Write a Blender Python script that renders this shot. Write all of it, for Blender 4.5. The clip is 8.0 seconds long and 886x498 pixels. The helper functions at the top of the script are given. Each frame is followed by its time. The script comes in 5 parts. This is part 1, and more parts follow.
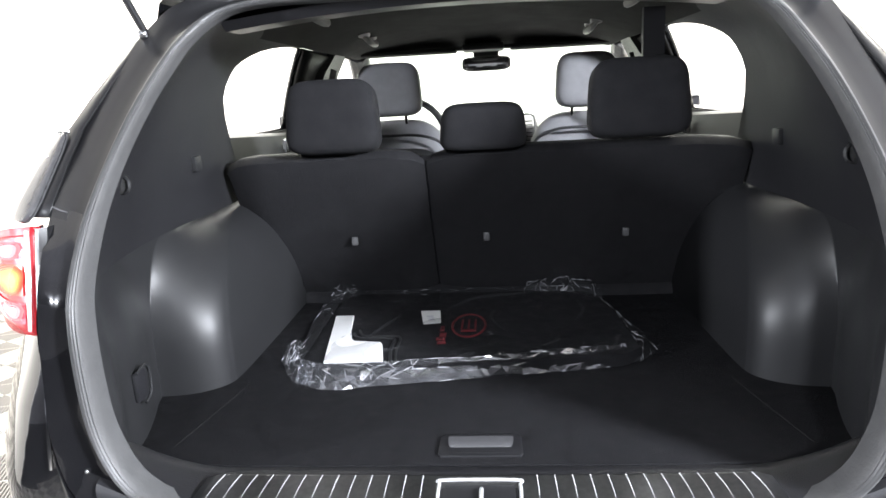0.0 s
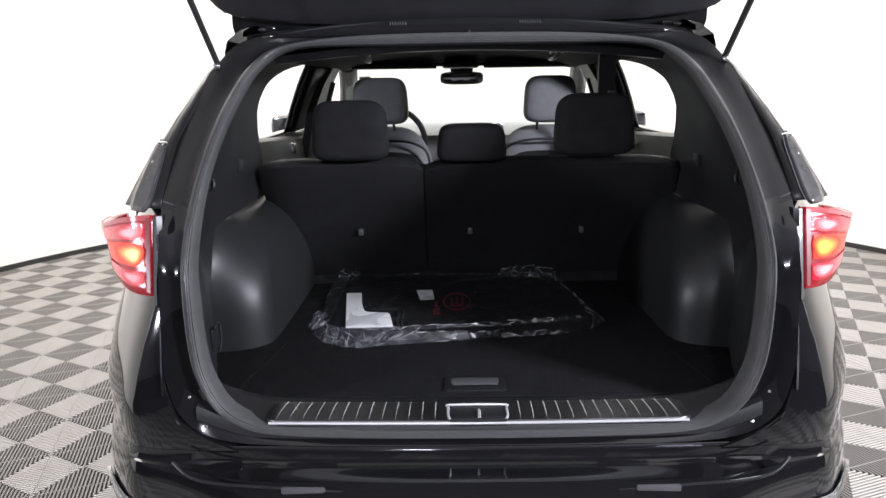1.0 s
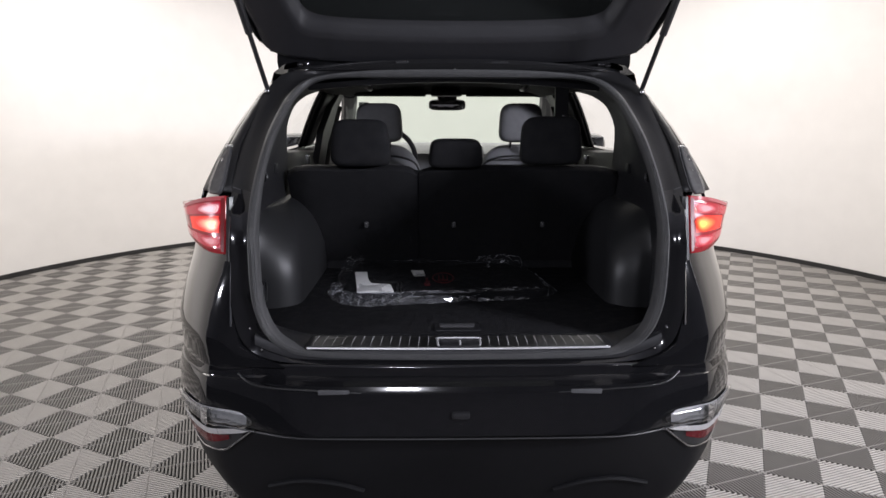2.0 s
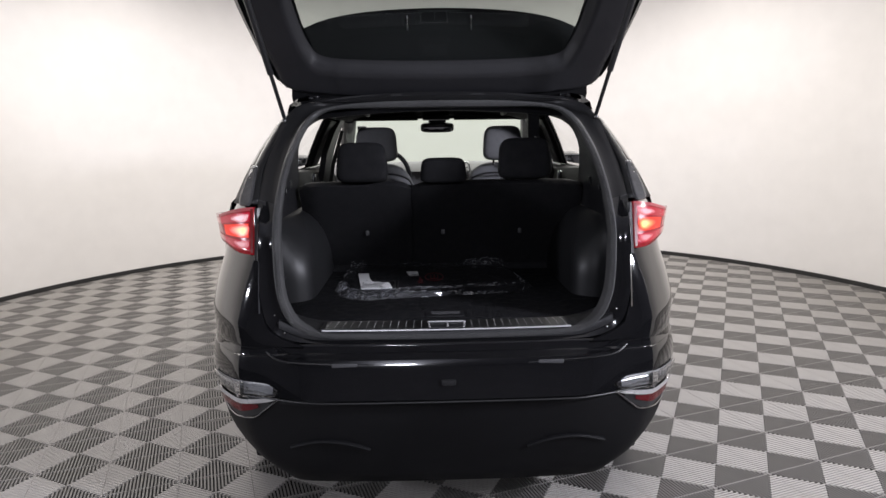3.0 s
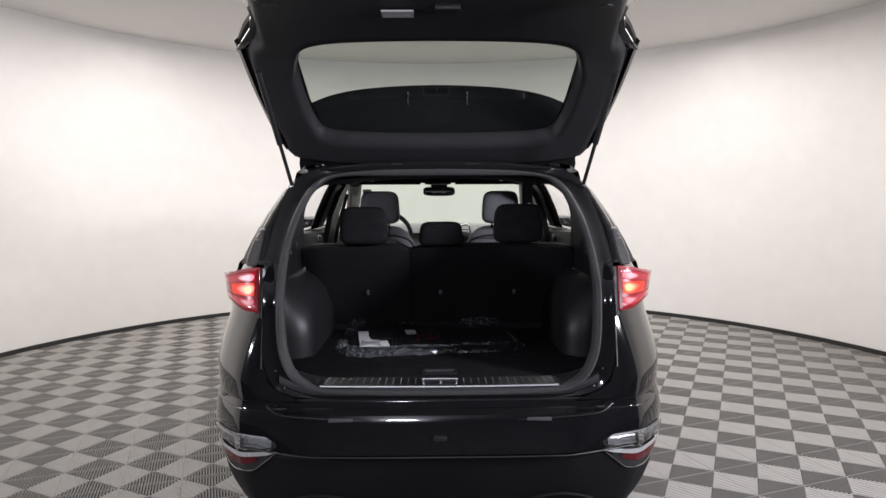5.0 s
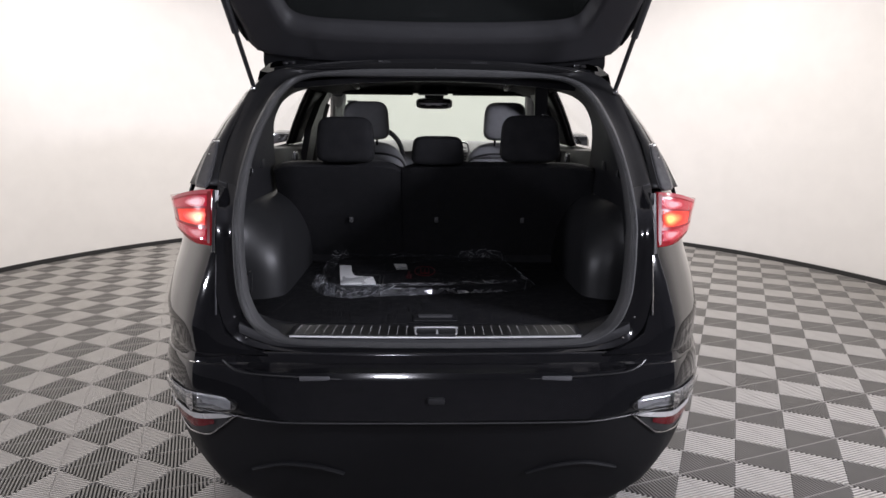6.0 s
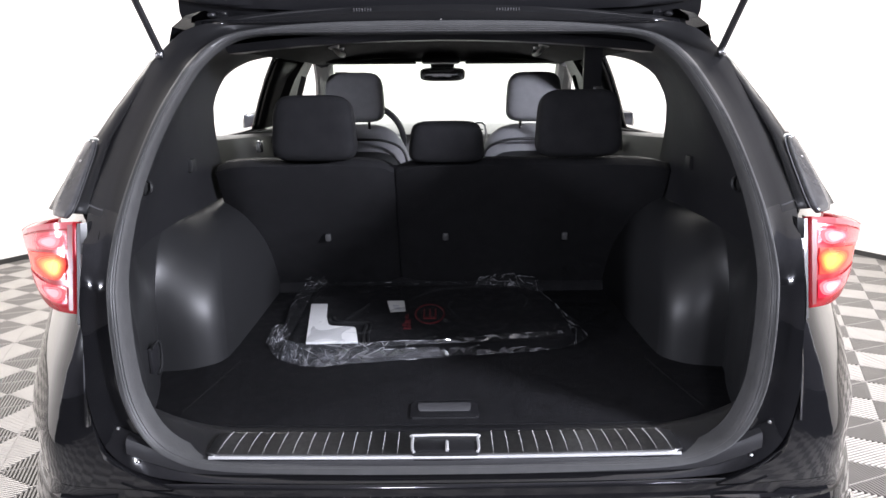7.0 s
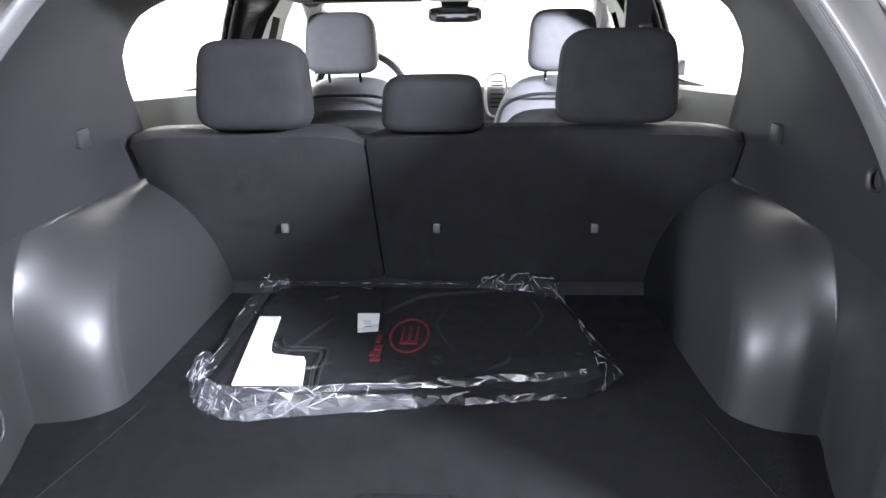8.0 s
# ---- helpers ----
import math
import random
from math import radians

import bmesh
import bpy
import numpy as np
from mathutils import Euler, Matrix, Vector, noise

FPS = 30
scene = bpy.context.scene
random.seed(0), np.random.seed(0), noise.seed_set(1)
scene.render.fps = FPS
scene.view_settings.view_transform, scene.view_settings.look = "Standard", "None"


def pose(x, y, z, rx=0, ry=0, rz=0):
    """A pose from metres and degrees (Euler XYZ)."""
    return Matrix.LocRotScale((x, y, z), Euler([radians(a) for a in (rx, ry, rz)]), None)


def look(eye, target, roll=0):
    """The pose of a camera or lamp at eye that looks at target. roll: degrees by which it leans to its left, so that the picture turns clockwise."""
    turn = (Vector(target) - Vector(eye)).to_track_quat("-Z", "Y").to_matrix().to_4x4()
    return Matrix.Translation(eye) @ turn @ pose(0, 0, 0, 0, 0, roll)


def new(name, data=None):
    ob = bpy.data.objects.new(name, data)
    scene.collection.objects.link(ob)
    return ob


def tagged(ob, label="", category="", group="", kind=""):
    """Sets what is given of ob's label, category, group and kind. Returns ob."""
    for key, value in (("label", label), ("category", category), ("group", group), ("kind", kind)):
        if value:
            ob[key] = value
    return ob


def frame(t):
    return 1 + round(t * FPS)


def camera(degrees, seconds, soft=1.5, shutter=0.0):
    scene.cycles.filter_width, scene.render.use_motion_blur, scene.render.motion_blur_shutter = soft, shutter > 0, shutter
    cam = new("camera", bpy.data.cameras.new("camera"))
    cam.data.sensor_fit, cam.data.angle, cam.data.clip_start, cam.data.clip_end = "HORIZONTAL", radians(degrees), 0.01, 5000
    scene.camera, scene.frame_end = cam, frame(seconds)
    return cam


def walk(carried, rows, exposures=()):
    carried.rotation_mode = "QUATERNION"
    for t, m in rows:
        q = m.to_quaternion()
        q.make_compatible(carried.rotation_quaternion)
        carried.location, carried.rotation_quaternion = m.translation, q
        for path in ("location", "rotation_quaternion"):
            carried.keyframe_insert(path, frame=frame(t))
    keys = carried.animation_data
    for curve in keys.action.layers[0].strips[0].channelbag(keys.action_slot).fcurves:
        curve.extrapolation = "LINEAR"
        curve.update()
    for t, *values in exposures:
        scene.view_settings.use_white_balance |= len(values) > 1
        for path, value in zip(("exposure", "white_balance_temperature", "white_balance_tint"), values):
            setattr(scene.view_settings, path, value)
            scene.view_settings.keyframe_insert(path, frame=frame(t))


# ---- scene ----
cam = camera(69.53, 8.0)
PATH = [
    (0, (0.038, -0.843, 1.387), (-0.129, 1.093, 0.910), -3.12),
    (0.5, (0.004, -1.008, 1.442), (-0.077, 0.925, 0.935), -1.02),
    (1, (-0.055, -1.222, 1.471), (-0.076, 0.715, 0.974), -0.85),
    (1.5, (-0.094, -1.483, 1.490), (-0.073, 0.461, 1.024), -0.40),
    (1.7, (-0.088, -1.600, 1.450), (-0.054, 0.351, 1.009), 0.22),
    (3, (-0.065, -2.179, 1.466), (-0.015, -0.212, 1.110), -0.78),
    (3.5, (-0.024, -2.298, 1.480), (0.010, -0.318, 1.200), -0.94),
    (4, (-0.008, -2.355, 1.503), (0.013, -0.362, 1.335), -0.50),
    (4.2, (-0.007, -2.356, 1.510), (0.012, -0.361, 1.375), -0.32),
    (5.3, (-0.038, -2.248, 1.476), (-0.002, -0.262, 1.248), -0.27),
    (5.5, (-0.050, -2.180, 1.459), (-0.003, -0.200, 1.181), -0.36),
    (6, (-0.034, -1.845, 1.449), (0.022, 0.111, 1.032), 0.56),
    (6.5, (-0.014, -1.463, 1.451), (0.021, 0.472, 0.947), 0.66),
    (7, (-0.012, -1.073, 1.458), (0.005, 0.864, 0.958), -0.32),
    (7.5, (0.041, -0.787, 1.449), (0.014, 1.143, 0.928), -0.78),
    (7.8, (0.061, -0.663, 1.444), (0.026, 1.250, 0.862), -0.34),
    (8, (0.098, -0.594, 1.441), (0.004, 1.296, 0.795), -0.81),
]
# seconds, stops, kelvin, tint
EXPOSURE = [(0, 2.3, 6600, 3), (0.5, 1.7, 6550, 5), (1, 1.0, 6500, 8), (1.5, 0.31, 6600, 9), (3, 0.15, 6550, 9), (3.5, 0.02, 6600, 9), (4, 0.17, 6600, 9), (5.5, 0.08, 6550, 9), (6, 0.2, 6550, 10),
            (6.5, 0.55, 6500, 10), (7, 1.35, 6450, 9), (7.5, 2.32, 6350, 8), (8, 3.15, 6350, 8)]
walk(cam, [(t, look(eye, target, roll)) for t, eye, target, roll in PATH], EXPOSURE)

# ---- light: a white photo booth lit from its ceiling, a dim hall behind its mouth ----
world = bpy.data.worlds.new("hall_dimness")
scene.world = world
world.use_nodes = True
world.node_tree.nodes["Background"].inputs[0].default_value = (0.5, 0.55, 0.65, 1)
world.node_tree.nodes["Background"].inputs[1].default_value = 0.02

BOOTH_Y, BOOTH_R, BOOTH_H = 2.05, 4.28, 3.2


def area_lamp(name, eye, target, sx, sy, watts, colour):
    data = bpy.data.lights.new(name, "AREA")
    data.shape, data.size, data.size_y, data.energy, data.color = "RECTANGLE", sx, sy, watts, colour
    ob = new(name, data)
    ob.matrix_world = look(eye, target)
    return tagged(ob, "soft white area light in the shape of a panel", "light panel", "", "structure")


area_lamp("ceiling_light", (0, BOOTH_Y + 0.95, 3.14), (0, BOOTH_Y + 0.95, 0), 6.0, 3.2, 240, (1.0, 0.955, 0.93))
# unseen panels behind and beside the booth's mouth; the last two added as fill
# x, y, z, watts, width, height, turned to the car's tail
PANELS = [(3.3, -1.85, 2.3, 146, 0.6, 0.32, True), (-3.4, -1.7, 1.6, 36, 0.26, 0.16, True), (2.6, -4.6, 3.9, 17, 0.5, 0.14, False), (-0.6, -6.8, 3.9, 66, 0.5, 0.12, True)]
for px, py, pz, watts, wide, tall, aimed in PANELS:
    area_lamp("unseen_hall_light", (px, py, pz - 0.045), (0.0, 0.0, 0.8) if aimed else (px, py, 0.8), wide, tall, watts, (0.865, 0.875, 1.0))

# ---- materials ----


def surface(name, colour, rough, metal=0.0, vary=0.12, grain=40.0, bump=0.0, bump_size=200.0, coat=0.0, spec=0.5, emit=None):
    """A principled surface whose colour and gloss drift at two scales, with fine relief."""
    m = bpy.data.materials.new(name)
    m.use_nodes = True
    nt = m.node_tree
    b = nt.nodes["Principled BSDF"]
    b.inputs["Metallic"].default_value = metal
    b.inputs["Coat Weight"].default_value = coat
    b.inputs["Coat Roughness"].default_value = 0.03
    b.inputs["Specular IOR Level"].default_value = spec
    tc = nt.nodes.new("ShaderNodeTexCoord")
    fine, wide = nt.nodes.new("ShaderNodeTexNoise"), nt.nodes.new("ShaderNodeTexNoise")
    fine.inputs["Scale"].default_value, wide.inputs["Scale"].default_value = grain, grain / 14
    fine.inputs["Detail"].default_value = 4
    for n in (fine, wide):
        nt.links.new(tc.outputs["Object"], n.inputs["Vector"])
    both = nt.nodes.new("ShaderNodeMath")
    both.operation = "ADD"
    nt.links.new(fine.outputs["Fac"], both.inputs[0])
    nt.links.new(wide.outputs["Fac"], both.inputs[1])
    ramp = nt.nodes.new("ShaderNodeMapRange")
    ramp.inputs[1].default_value, ramp.inputs[2].default_value = 0.6, 1.4
    ramp.inputs[3].default_value, ramp.inputs[4].default_value = 1 - vary, 1 + vary
    nt.links.new(both.outputs[0], ramp.inputs[0])
    mix = nt.nodes.new("ShaderNodeMix")
    mix.data_type, mix.blend_type = "RGBA", "MULTIPLY"
    mix.inputs[0].default_value = 1.0
    mix.inputs[6].default_value = (*colour, 1)
    nt.links.new(ramp.outputs[0], mix.inputs[7])
    nt.links.new(mix.outputs[2], b.inputs["Base Color"])
    gloss = nt.nodes.new("ShaderNodeMapRange")
    gloss.inputs[1].default_value, gloss.inputs[2].default_value = 0.3, 0.7
    gloss.inputs[3].default_value, gloss.inputs[4].default_value = rough * (1 - vary), min(1.0, rough * (1 + vary))
    nt.links.new(wide.outputs["Fac"], gloss.inputs[0])
    nt.links.new(gloss.outputs[0], b.inputs["Roughness"])
    if bump:
        relief, bp = nt.nodes.new("ShaderNodeTexNoise"), nt.nodes.new("ShaderNodeBump")
        relief.inputs["Scale"].default_value, relief.inputs["Detail"].default_value = bump_size, 3
        bp.inputs["Strength"].default_value, bp.inputs["Distance"].default_value = bump, 0.004
        nt.links.new(tc.outputs["Object"], relief.inputs["Vector"])
        nt.links.new(relief.outputs["Fac"], bp.inputs["Height"])
        nt.links.new(bp.outputs[0], b.inputs["Normal"])
    if emit:
        b.inputs["Emission Color"].default_value, b.inputs["Emission Strength"].default_value = (*emit[0], 1), emit[1]
    return m


def clear(name, tint, gloss, rough=0.02, bump=0.0, haze=0.0, edge=0.9):
    """Thin clear sheet: lets light straight through, with a mirror-like sheen by angle."""
    m = bpy.data.materials.new(name)
    m.use_nodes = True
    nt = m.node_tree
    nt.nodes.remove(nt.nodes["Principled BSDF"])
    see, shine, mix, fr, pw, sc = (nt.nodes.new("ShaderNode" + k) for k in ("BsdfTransparent", "BsdfGlossy", "MixShader", "LayerWeight", "Math", "MapRange"))
    see.inputs[0].default_value = (*tint, 1)
    shine.inputs["Roughness"].default_value = rough
    fr.inputs[0].default_value = 0.5
    pw.operation, pw.inputs[1].default_value = "POWER", 3.0
    sc.inputs[3].default_value, sc.inputs[4].default_value = gloss, edge
    nt.links.new(fr.outputs["Facing"], pw.inputs[0])
    nt.links.new(pw.outputs[0], sc.inputs[0])
    nt.links.new(sc.outputs[0], mix.inputs[0])
    nt.links.new(see.outputs[0], mix.inputs[1])
    nt.links.new(shine.outputs[0], mix.inputs[2])
    if haze:
        milk, both = nt.nodes.new("ShaderNodeBsdfDiffuse"), nt.nodes.new("ShaderNodeMixShader")
        milk.inputs[0].default_value = (0.85, 0.86, 0.9, 1)
        both.inputs[0].default_value = haze
        nt.links.new(mix.outputs[0], both.inputs[1])
        nt.links.new(milk.outputs[0], both.inputs[2])
        mix = both
    nt.links.new(mix.outputs[0], nt.nodes["Material Output"].inputs[0])
    if bump:
        tc, relief, bp = (nt.nodes.new("ShaderNode" + k) for k in ("TexCoord", "TexNoise", "Bump"))
        relief.inputs["Scale"].default_value = 45
        bp.inputs["Strength"].default_value, bp.inputs["Distance"].default_value = bump, 0.01
        nt.links.new(tc.outputs["Object"], relief.inputs["Vector"])
        nt.links.new(relief.outputs["Fac"], bp.inputs["Height"])
        for n in (shine, fr):
            nt.links.new(bp.outputs[0], n.inputs["Normal"])
    return m


PAINT = surface("black_car_paint", (0.007, 0.007, 0.008), 0.10, vary=0.05, coat=1.0, spec=0.25)
PAINT.node_tree.nodes["Principled BSDF"].inputs["Coat IOR"].default_value = 1.5
SATIN = surface("satin_black_pillar", (0.012, 0.012, 0.013), 0.34, vary=0.1, spec=0.5)
SMOKY = surface("smoky_lamp_plastic", (0.06, 0.06, 0.063), 0.08, vary=0.3, grain=60, bump=0.08, bump_size=60, spec=0.9)
MATTE = surface("black_bumper_plastic", (0.006, 0.006, 0.007), 0.55, spec=0.2, vary=0.15, bump=0.15, bump_size=600)
TRIM = surface("dark_grey_trim_plastic", (0.019, 0.0193, 0.0205), 0.44, spec=0.5, vary=0.08, bump=0.06, bump_size=500)
PILLAR_TRIM = surface("charcoal_pillar_lining", (0.016, 0.016, 0.018), 0.5, spec=0.45, vary=0.15, bump=0.3, bump_size=500)
DOOR_TRIM = surface("grey_door_lining", (0.022, 0.0222, 0.0225), 0.5, vary=0.12, bump=0.25, bump_size=300)
BRIGHT = surface("satin_bright_metal", (0.62, 0.62, 0.63), 0.34, metal=0.35, vary=0.1)
GATE_TRIM = surface("soft_black_gate_lining", (0.018, 0.018, 0.0205), 0.40, vary=0.12, bump=0.2, bump_size=500)
TRIM_DARK = surface("black_trim_plastic", (0.015, 0.015, 0.017), 0.4, vary=0.12, bump=0.2, bump_size=500)
CARPET = surface("black_boot_carpet", (0.0115, 0.0115, 0.0132), 0.95, vary=0.35, grain=420, bump=1.0, bump_size=700, spec=0.15)
CLOTH = surface("black_seat_cloth", (0.0125, 0.0125, 0.0142), 0.85, vary=0.25, grain=260, bump=0.6, bump_size=700, spec=0.25)
LEATHER = surface("grey_seat_leather", (0.17, 0.17, 0.18), 0.6, vary=0.12, bump=0.25, bump_size=300)
LINER = surface("grey_headliner_cloth", (0.029, 0.0295, 0.030), 0.95, vary=0.12, grain=200, bump=0.3, bump_size=600, spec=0.2)
RUBBER = surface("black_rubber_seal", (0.078, 0.078, 0.079), 0.45, vary=0.15, bump=0.15, bump_size=150)
TYRE = surface("tyre_rubber", (0.018, 0.018, 0.018), 0.75, vary=0.2, bump=0.3)
PLATE = surface("dark_brushed_steel", (0.20, 0.20, 0.205), 0.38, metal=1.0, vary=0.2, grain=120)
STEEL = surface("brushed_steel", (0.40, 0.40, 0.41), 0.24, metal=1.0, vary=0.15, grain=120)
CHROME = surface("chrome", (0.75, 0.75, 0.76), 0.08, metal=1.0, vary=0.05)
ALLOY = surface("alloy_wheel", (0.35, 0.35, 0.36), 0.3, metal=1.0, vary=0.1)
WINDSCREEN = clear("windscreen_glass", (0.80, 0.90, 0.82), 0.05)
GLASS = clear("window_glass", (0.98, 0.99, 0.985), 0.02, edge=0.25)
TINTED = clear("tailgate_glass", (0.62, 0.68, 0.64), 0.05)
LENS = clear("clear_lamp_lens", (0.75, 0.76, 0.77), 0.14, 0.06)
FILM = clear("clear_plastic_film", (0.96, 0.965, 0.97), 0.06, 0.05, 0.0, 0.006)
FILM_FOLD = clear("folded_plastic_film", (0.93, 0.94, 0.96), 0.17, 0.11, 0.0, 0.012)
FILM_GLINT = clear("film_crease_glint", (0.9, 0.92, 0.95), 0.22, 0.12, 0.0, 0.36)
FILM_MILKY = clear("bunched_plastic_film", (0.90, 0.91, 0.94), 0.08, 0.12, 0.0, 0.025)
RED_LENS = surface("red_lamp_lens", (0.32, 0.010, 0.022), 0.12, vary=0.2, grain=80, bump=0.3, bump_size=160, coat=1.0, emit=((1.0, 0.02, 0.07), 0.20))
RED_DARK = surface("dark_red_lamp_lens", (0.13, 0.004, 0.006), 0.3, vary=0.1, coat=0.2, emit=((1.0, 0.02, 0.02), 0.03))
RED_MID = surface("deep_red_lamp_lens", (0.24, 0.006, 0.012), 0.25, vary=0.1, coat=0.4, emit=((1.0, 0.03, 0.05), 0.06))
RED_CAP = surface("pink_clear_lamp_edge", (0.42, 0.10, 0.11), 0.1, vary=0.08, coat=1.0, emit=((1.0, 0.1, 0.12), 0.05))
LAMP_ON = surface("lit_lamp_cell", (0.6, 0.03, 0.02), 0.2, vary=0.3, grain=60, emit=((1.0, 0.06, 0.03), 0.45))
GLOW = [surface("lamp_glow", (0.6, 0.03 + 0.05 * k, 0.02), 0.25, vary=0.25, grain=60, emit=((1.0, 0.06 + 0.006 * k ** 2.5, 0.03 + 0.008 * k), 0.45 + 0.12 * k)) for k in range(6)]
PALE_GLOW = [surface("pale_lamp_glow", (0.5, 0.10 + 0.1 * k, 0.11 + 0.1 * k), 0.2, vary=0.2, grain=60, emit=((1.0, 0.05 + 0.11 * k, 0.08 + 0.11 * k), 0.18 + 0.09 * k)) for k in range(3)]
BOWL = surface("silver_lamp_bowl", (0.42, 0.42, 0.43), 0.30, metal=0.5, vary=0.35, grain=45, bump=0.5, bump_size=40)
PALE_GREY = surface("pale_grey_plastic", (0.07, 0.07, 0.072), 0.5)
HANDLE = surface("pale_handle_plastic", (0.30, 0.30, 0.30), 0.45)
DULL = surface("dull_grey_plastic", (0.075, 0.075, 0.08), 0.5)
RED_PLAIN = surface("red_reflector", (0.10, 0.004, 0.008), 0.2, vary=0.25, coat=0.25, spec=0.3)
SILVER = surface("silver_plastic", (0.72, 0.72, 0.73), 0.28, metal=0.6, vary=0.1)
WHITE_FOAM = surface("white_foam", (0.80, 0.80, 0.80), 0.8, vary=0.05, bump=0.2)
PAPER = surface("white_paper", (0.75, 0.75, 0.73), 0.7, vary=0.05)
LABEL = surface("pale_grey_label", (0.42, 0.42, 0.42), 0.6, vary=0.05)
INK = surface("grey_ink", (0.40, 0.40, 0.46), 0.7)
RED_THREAD = surface("red_thread", (0.13, 0.005, 0.009), 0.7, vary=0.35, grain=500, bump=0.5, bump_size=900)
WALL = surface("white_booth_wall", (0.78, 0.757, 0.735), 0.75, vary=0.04, grain=5, bump=0.05, bump_size=30)
CEIL = surface("white_booth_ceiling", (0.74, 0.72, 0.70), 0.8, vary=0.03, grain=5)
SKIRT = surface("black_skirting", (0.02, 0.02, 0.02), 0.5)
FLOOR_BASE = surface("dark_floor_under_grid", (0.005, 0.005, 0.005), 0.95)
TILE_PALE = surface("pale_grey_tile_plastic", (0.385, 0.366, 0.346), 0.55, vary=0.12, grain=9, bump=0.15)
# the tile plastic again, with the shade among its ribs in the colour
TILE_SHADED = surface("shaded_grey_tile_plastic", (0.153, 0.146, 0.139), 0.55, vary=0.14, grain=9, bump=0.15)
HALL = surface("dim_hall_paint", (0.52, 0.52, 0.56), 0.8, vary=0.2, grain=3)

# ---- mesh helpers ----


def part(name, bm, material, parent=None, label="", smooth=True, sharp=35):
    """Links a bmesh as one mesh object, under a thing or a part."""
    bmesh.ops.recalc_face_normals(bm, faces=bm.faces)
    me = bpy.data.meshes.new(name)
    if smooth:
        for f in bm.faces:
            f.smooth = True
        for e in bm.edges:
            if len(e.link_faces) == 2 and e.calc_face_angle(0) > radians(sharp):
                e.smooth = False
    bm.to_mesh(me)
    bm.free()
    for m in material if isinstance(material, (list, tuple)) else [material]:
        me.materials.append(m)
    ob = new(name, me)
    if parent:
        ob.parent = parent
    if label:
        ob["label"] = label
    return ob


def thing(name, label, category, at=(0, 0, 0), group="", kind=""):
    ob = new(name)
    ob.empty_display_size = 0.1
    ob.location = at
    return tagged(ob, label, category, group, kind)


def loft(rows, closed=False, bm=None):
    """A skin over rows of points; closed joins each row's ends."""
    bm = bm or bmesh.new()
    vs = [[bm.verts.new(p) for p in row] for row in rows]
    for a, b in zip(vs, vs[1:]):
        n = len(a)
        for i in range(n if closed else n - 1):
            j = (i + 1) % n
            q = [a[i], a[j], b[j], b[i]]
            bm.faces.new(q)
    return bm


def thick(ob, depth, side=-1.0):
    mod = ob.modifiers.new("thickness", "SOLIDIFY")
    mod.thickness, mod.offset, mod.use_even_offset = depth, side, False
    return ob


def box(c, s, bevel=0.0, bm=None, seg=2):
    own = bmesh.new()
    bmesh.ops.create_cube(own, size=1)
    for v in own.verts:
        v.co = Vector((v.co.x * s[0], v.co.y * s[1], v.co.z * s[2]))
    if bevel:
        bmesh.ops.bevel(own, geom=list(own.edges), offset=bevel, segments=seg, profile=0.6, affect="EDGES")
    bmesh.ops.translate(own, verts=own.verts, vec=c)
    return own if bm is None else join(bm, own)


def join(bm, other):
    me = bpy.data.meshes.new("tmp")
    other.to_mesh(me)
    other.free()
    bm.from_mesh(me)
    bpy.data.meshes.remove(me)
    return bm


def tube(points, r, seg=8, closed=False, bm=None, flat=1.0):
    """A round bar along a line of points."""
    pts = [Vector(p) for p in points]
    rows, n, side = [], len(pts), None
    for i, p in enumerate(pts):
        a = pts[i - 1] if (i or closed) else p
        b = pts[(i + 1) % n] if (i < n - 1 or closed) else p
        t = (b - a).normalized()
        if side is None:
            side = t.orthogonal().normalized()
        side = (side - t * side.dot(t)).normalized()
        up = t.cross(side)
        rows.append([p + side * (r * math.cos(2 * math.pi * k / seg)) + up * (r * flat * math.sin(2 * math.pi * k / seg)) for k in range(seg)])
    if closed:
        rows.append(rows[0])
    bm = bm or bmesh.new()
    loft(rows, True, bm)
    if closed:
        bmesh.ops.remove_doubles(bm, verts=bm.verts, dist=1e-6)
    else:
        bm.verts.ensure_lookup_table()
        base = len(bm.verts) - n * seg
        for k in (base, len(bm.verts) - seg):
            bm.faces.new([bm.verts[k + i] for i in range(seg)])
    return bm


def smooth_line(pts, steps=6, closed=False):
    """A soft curve through points."""
    P = [Vector(p) for p in pts]
    n, out = len(P), []
    for i in range(n if closed else n - 1):
        a, b, c, d = (P[(i + k) % n] if closed else P[min(max(i + k, 0), n - 1)] for k in (-1, 0, 1, 2))
        for s in range(steps):
            t = s / steps
            out.append(0.5 * (2 * b + (c - a) * t + (2 * a - 5 * b + 4 * c - d) * t * t + (3 * b - a - 3 * c + d) * t ** 3))
    if not closed:
        out.append(P[-1])
    return out


def slab(outline, z0, z1, bevel=0.0, bm=None, tilt=None):
    """A plate with the given plan outline between two heights."""
    own = bmesh.new()
    low = [own.verts.new((x, y, z0)) for x, y in outline]
    high = [own.verts.new((x, y, z1)) for x, y in outline]
    own.faces.new(low[::-1])
    top = own.faces.new(high)
    n = len(outline)
    for i in range(n):
        own.faces.new([low[i], low[(i + 1) % n], high[(i + 1) % n], high[i]])
    if bevel:
        bmesh.ops.bevel(own, geom=list(top.edges), offset=bevel, segments=2, profile=0.6, affect="EDGES")
    return own if bm is None else join(bm, own)


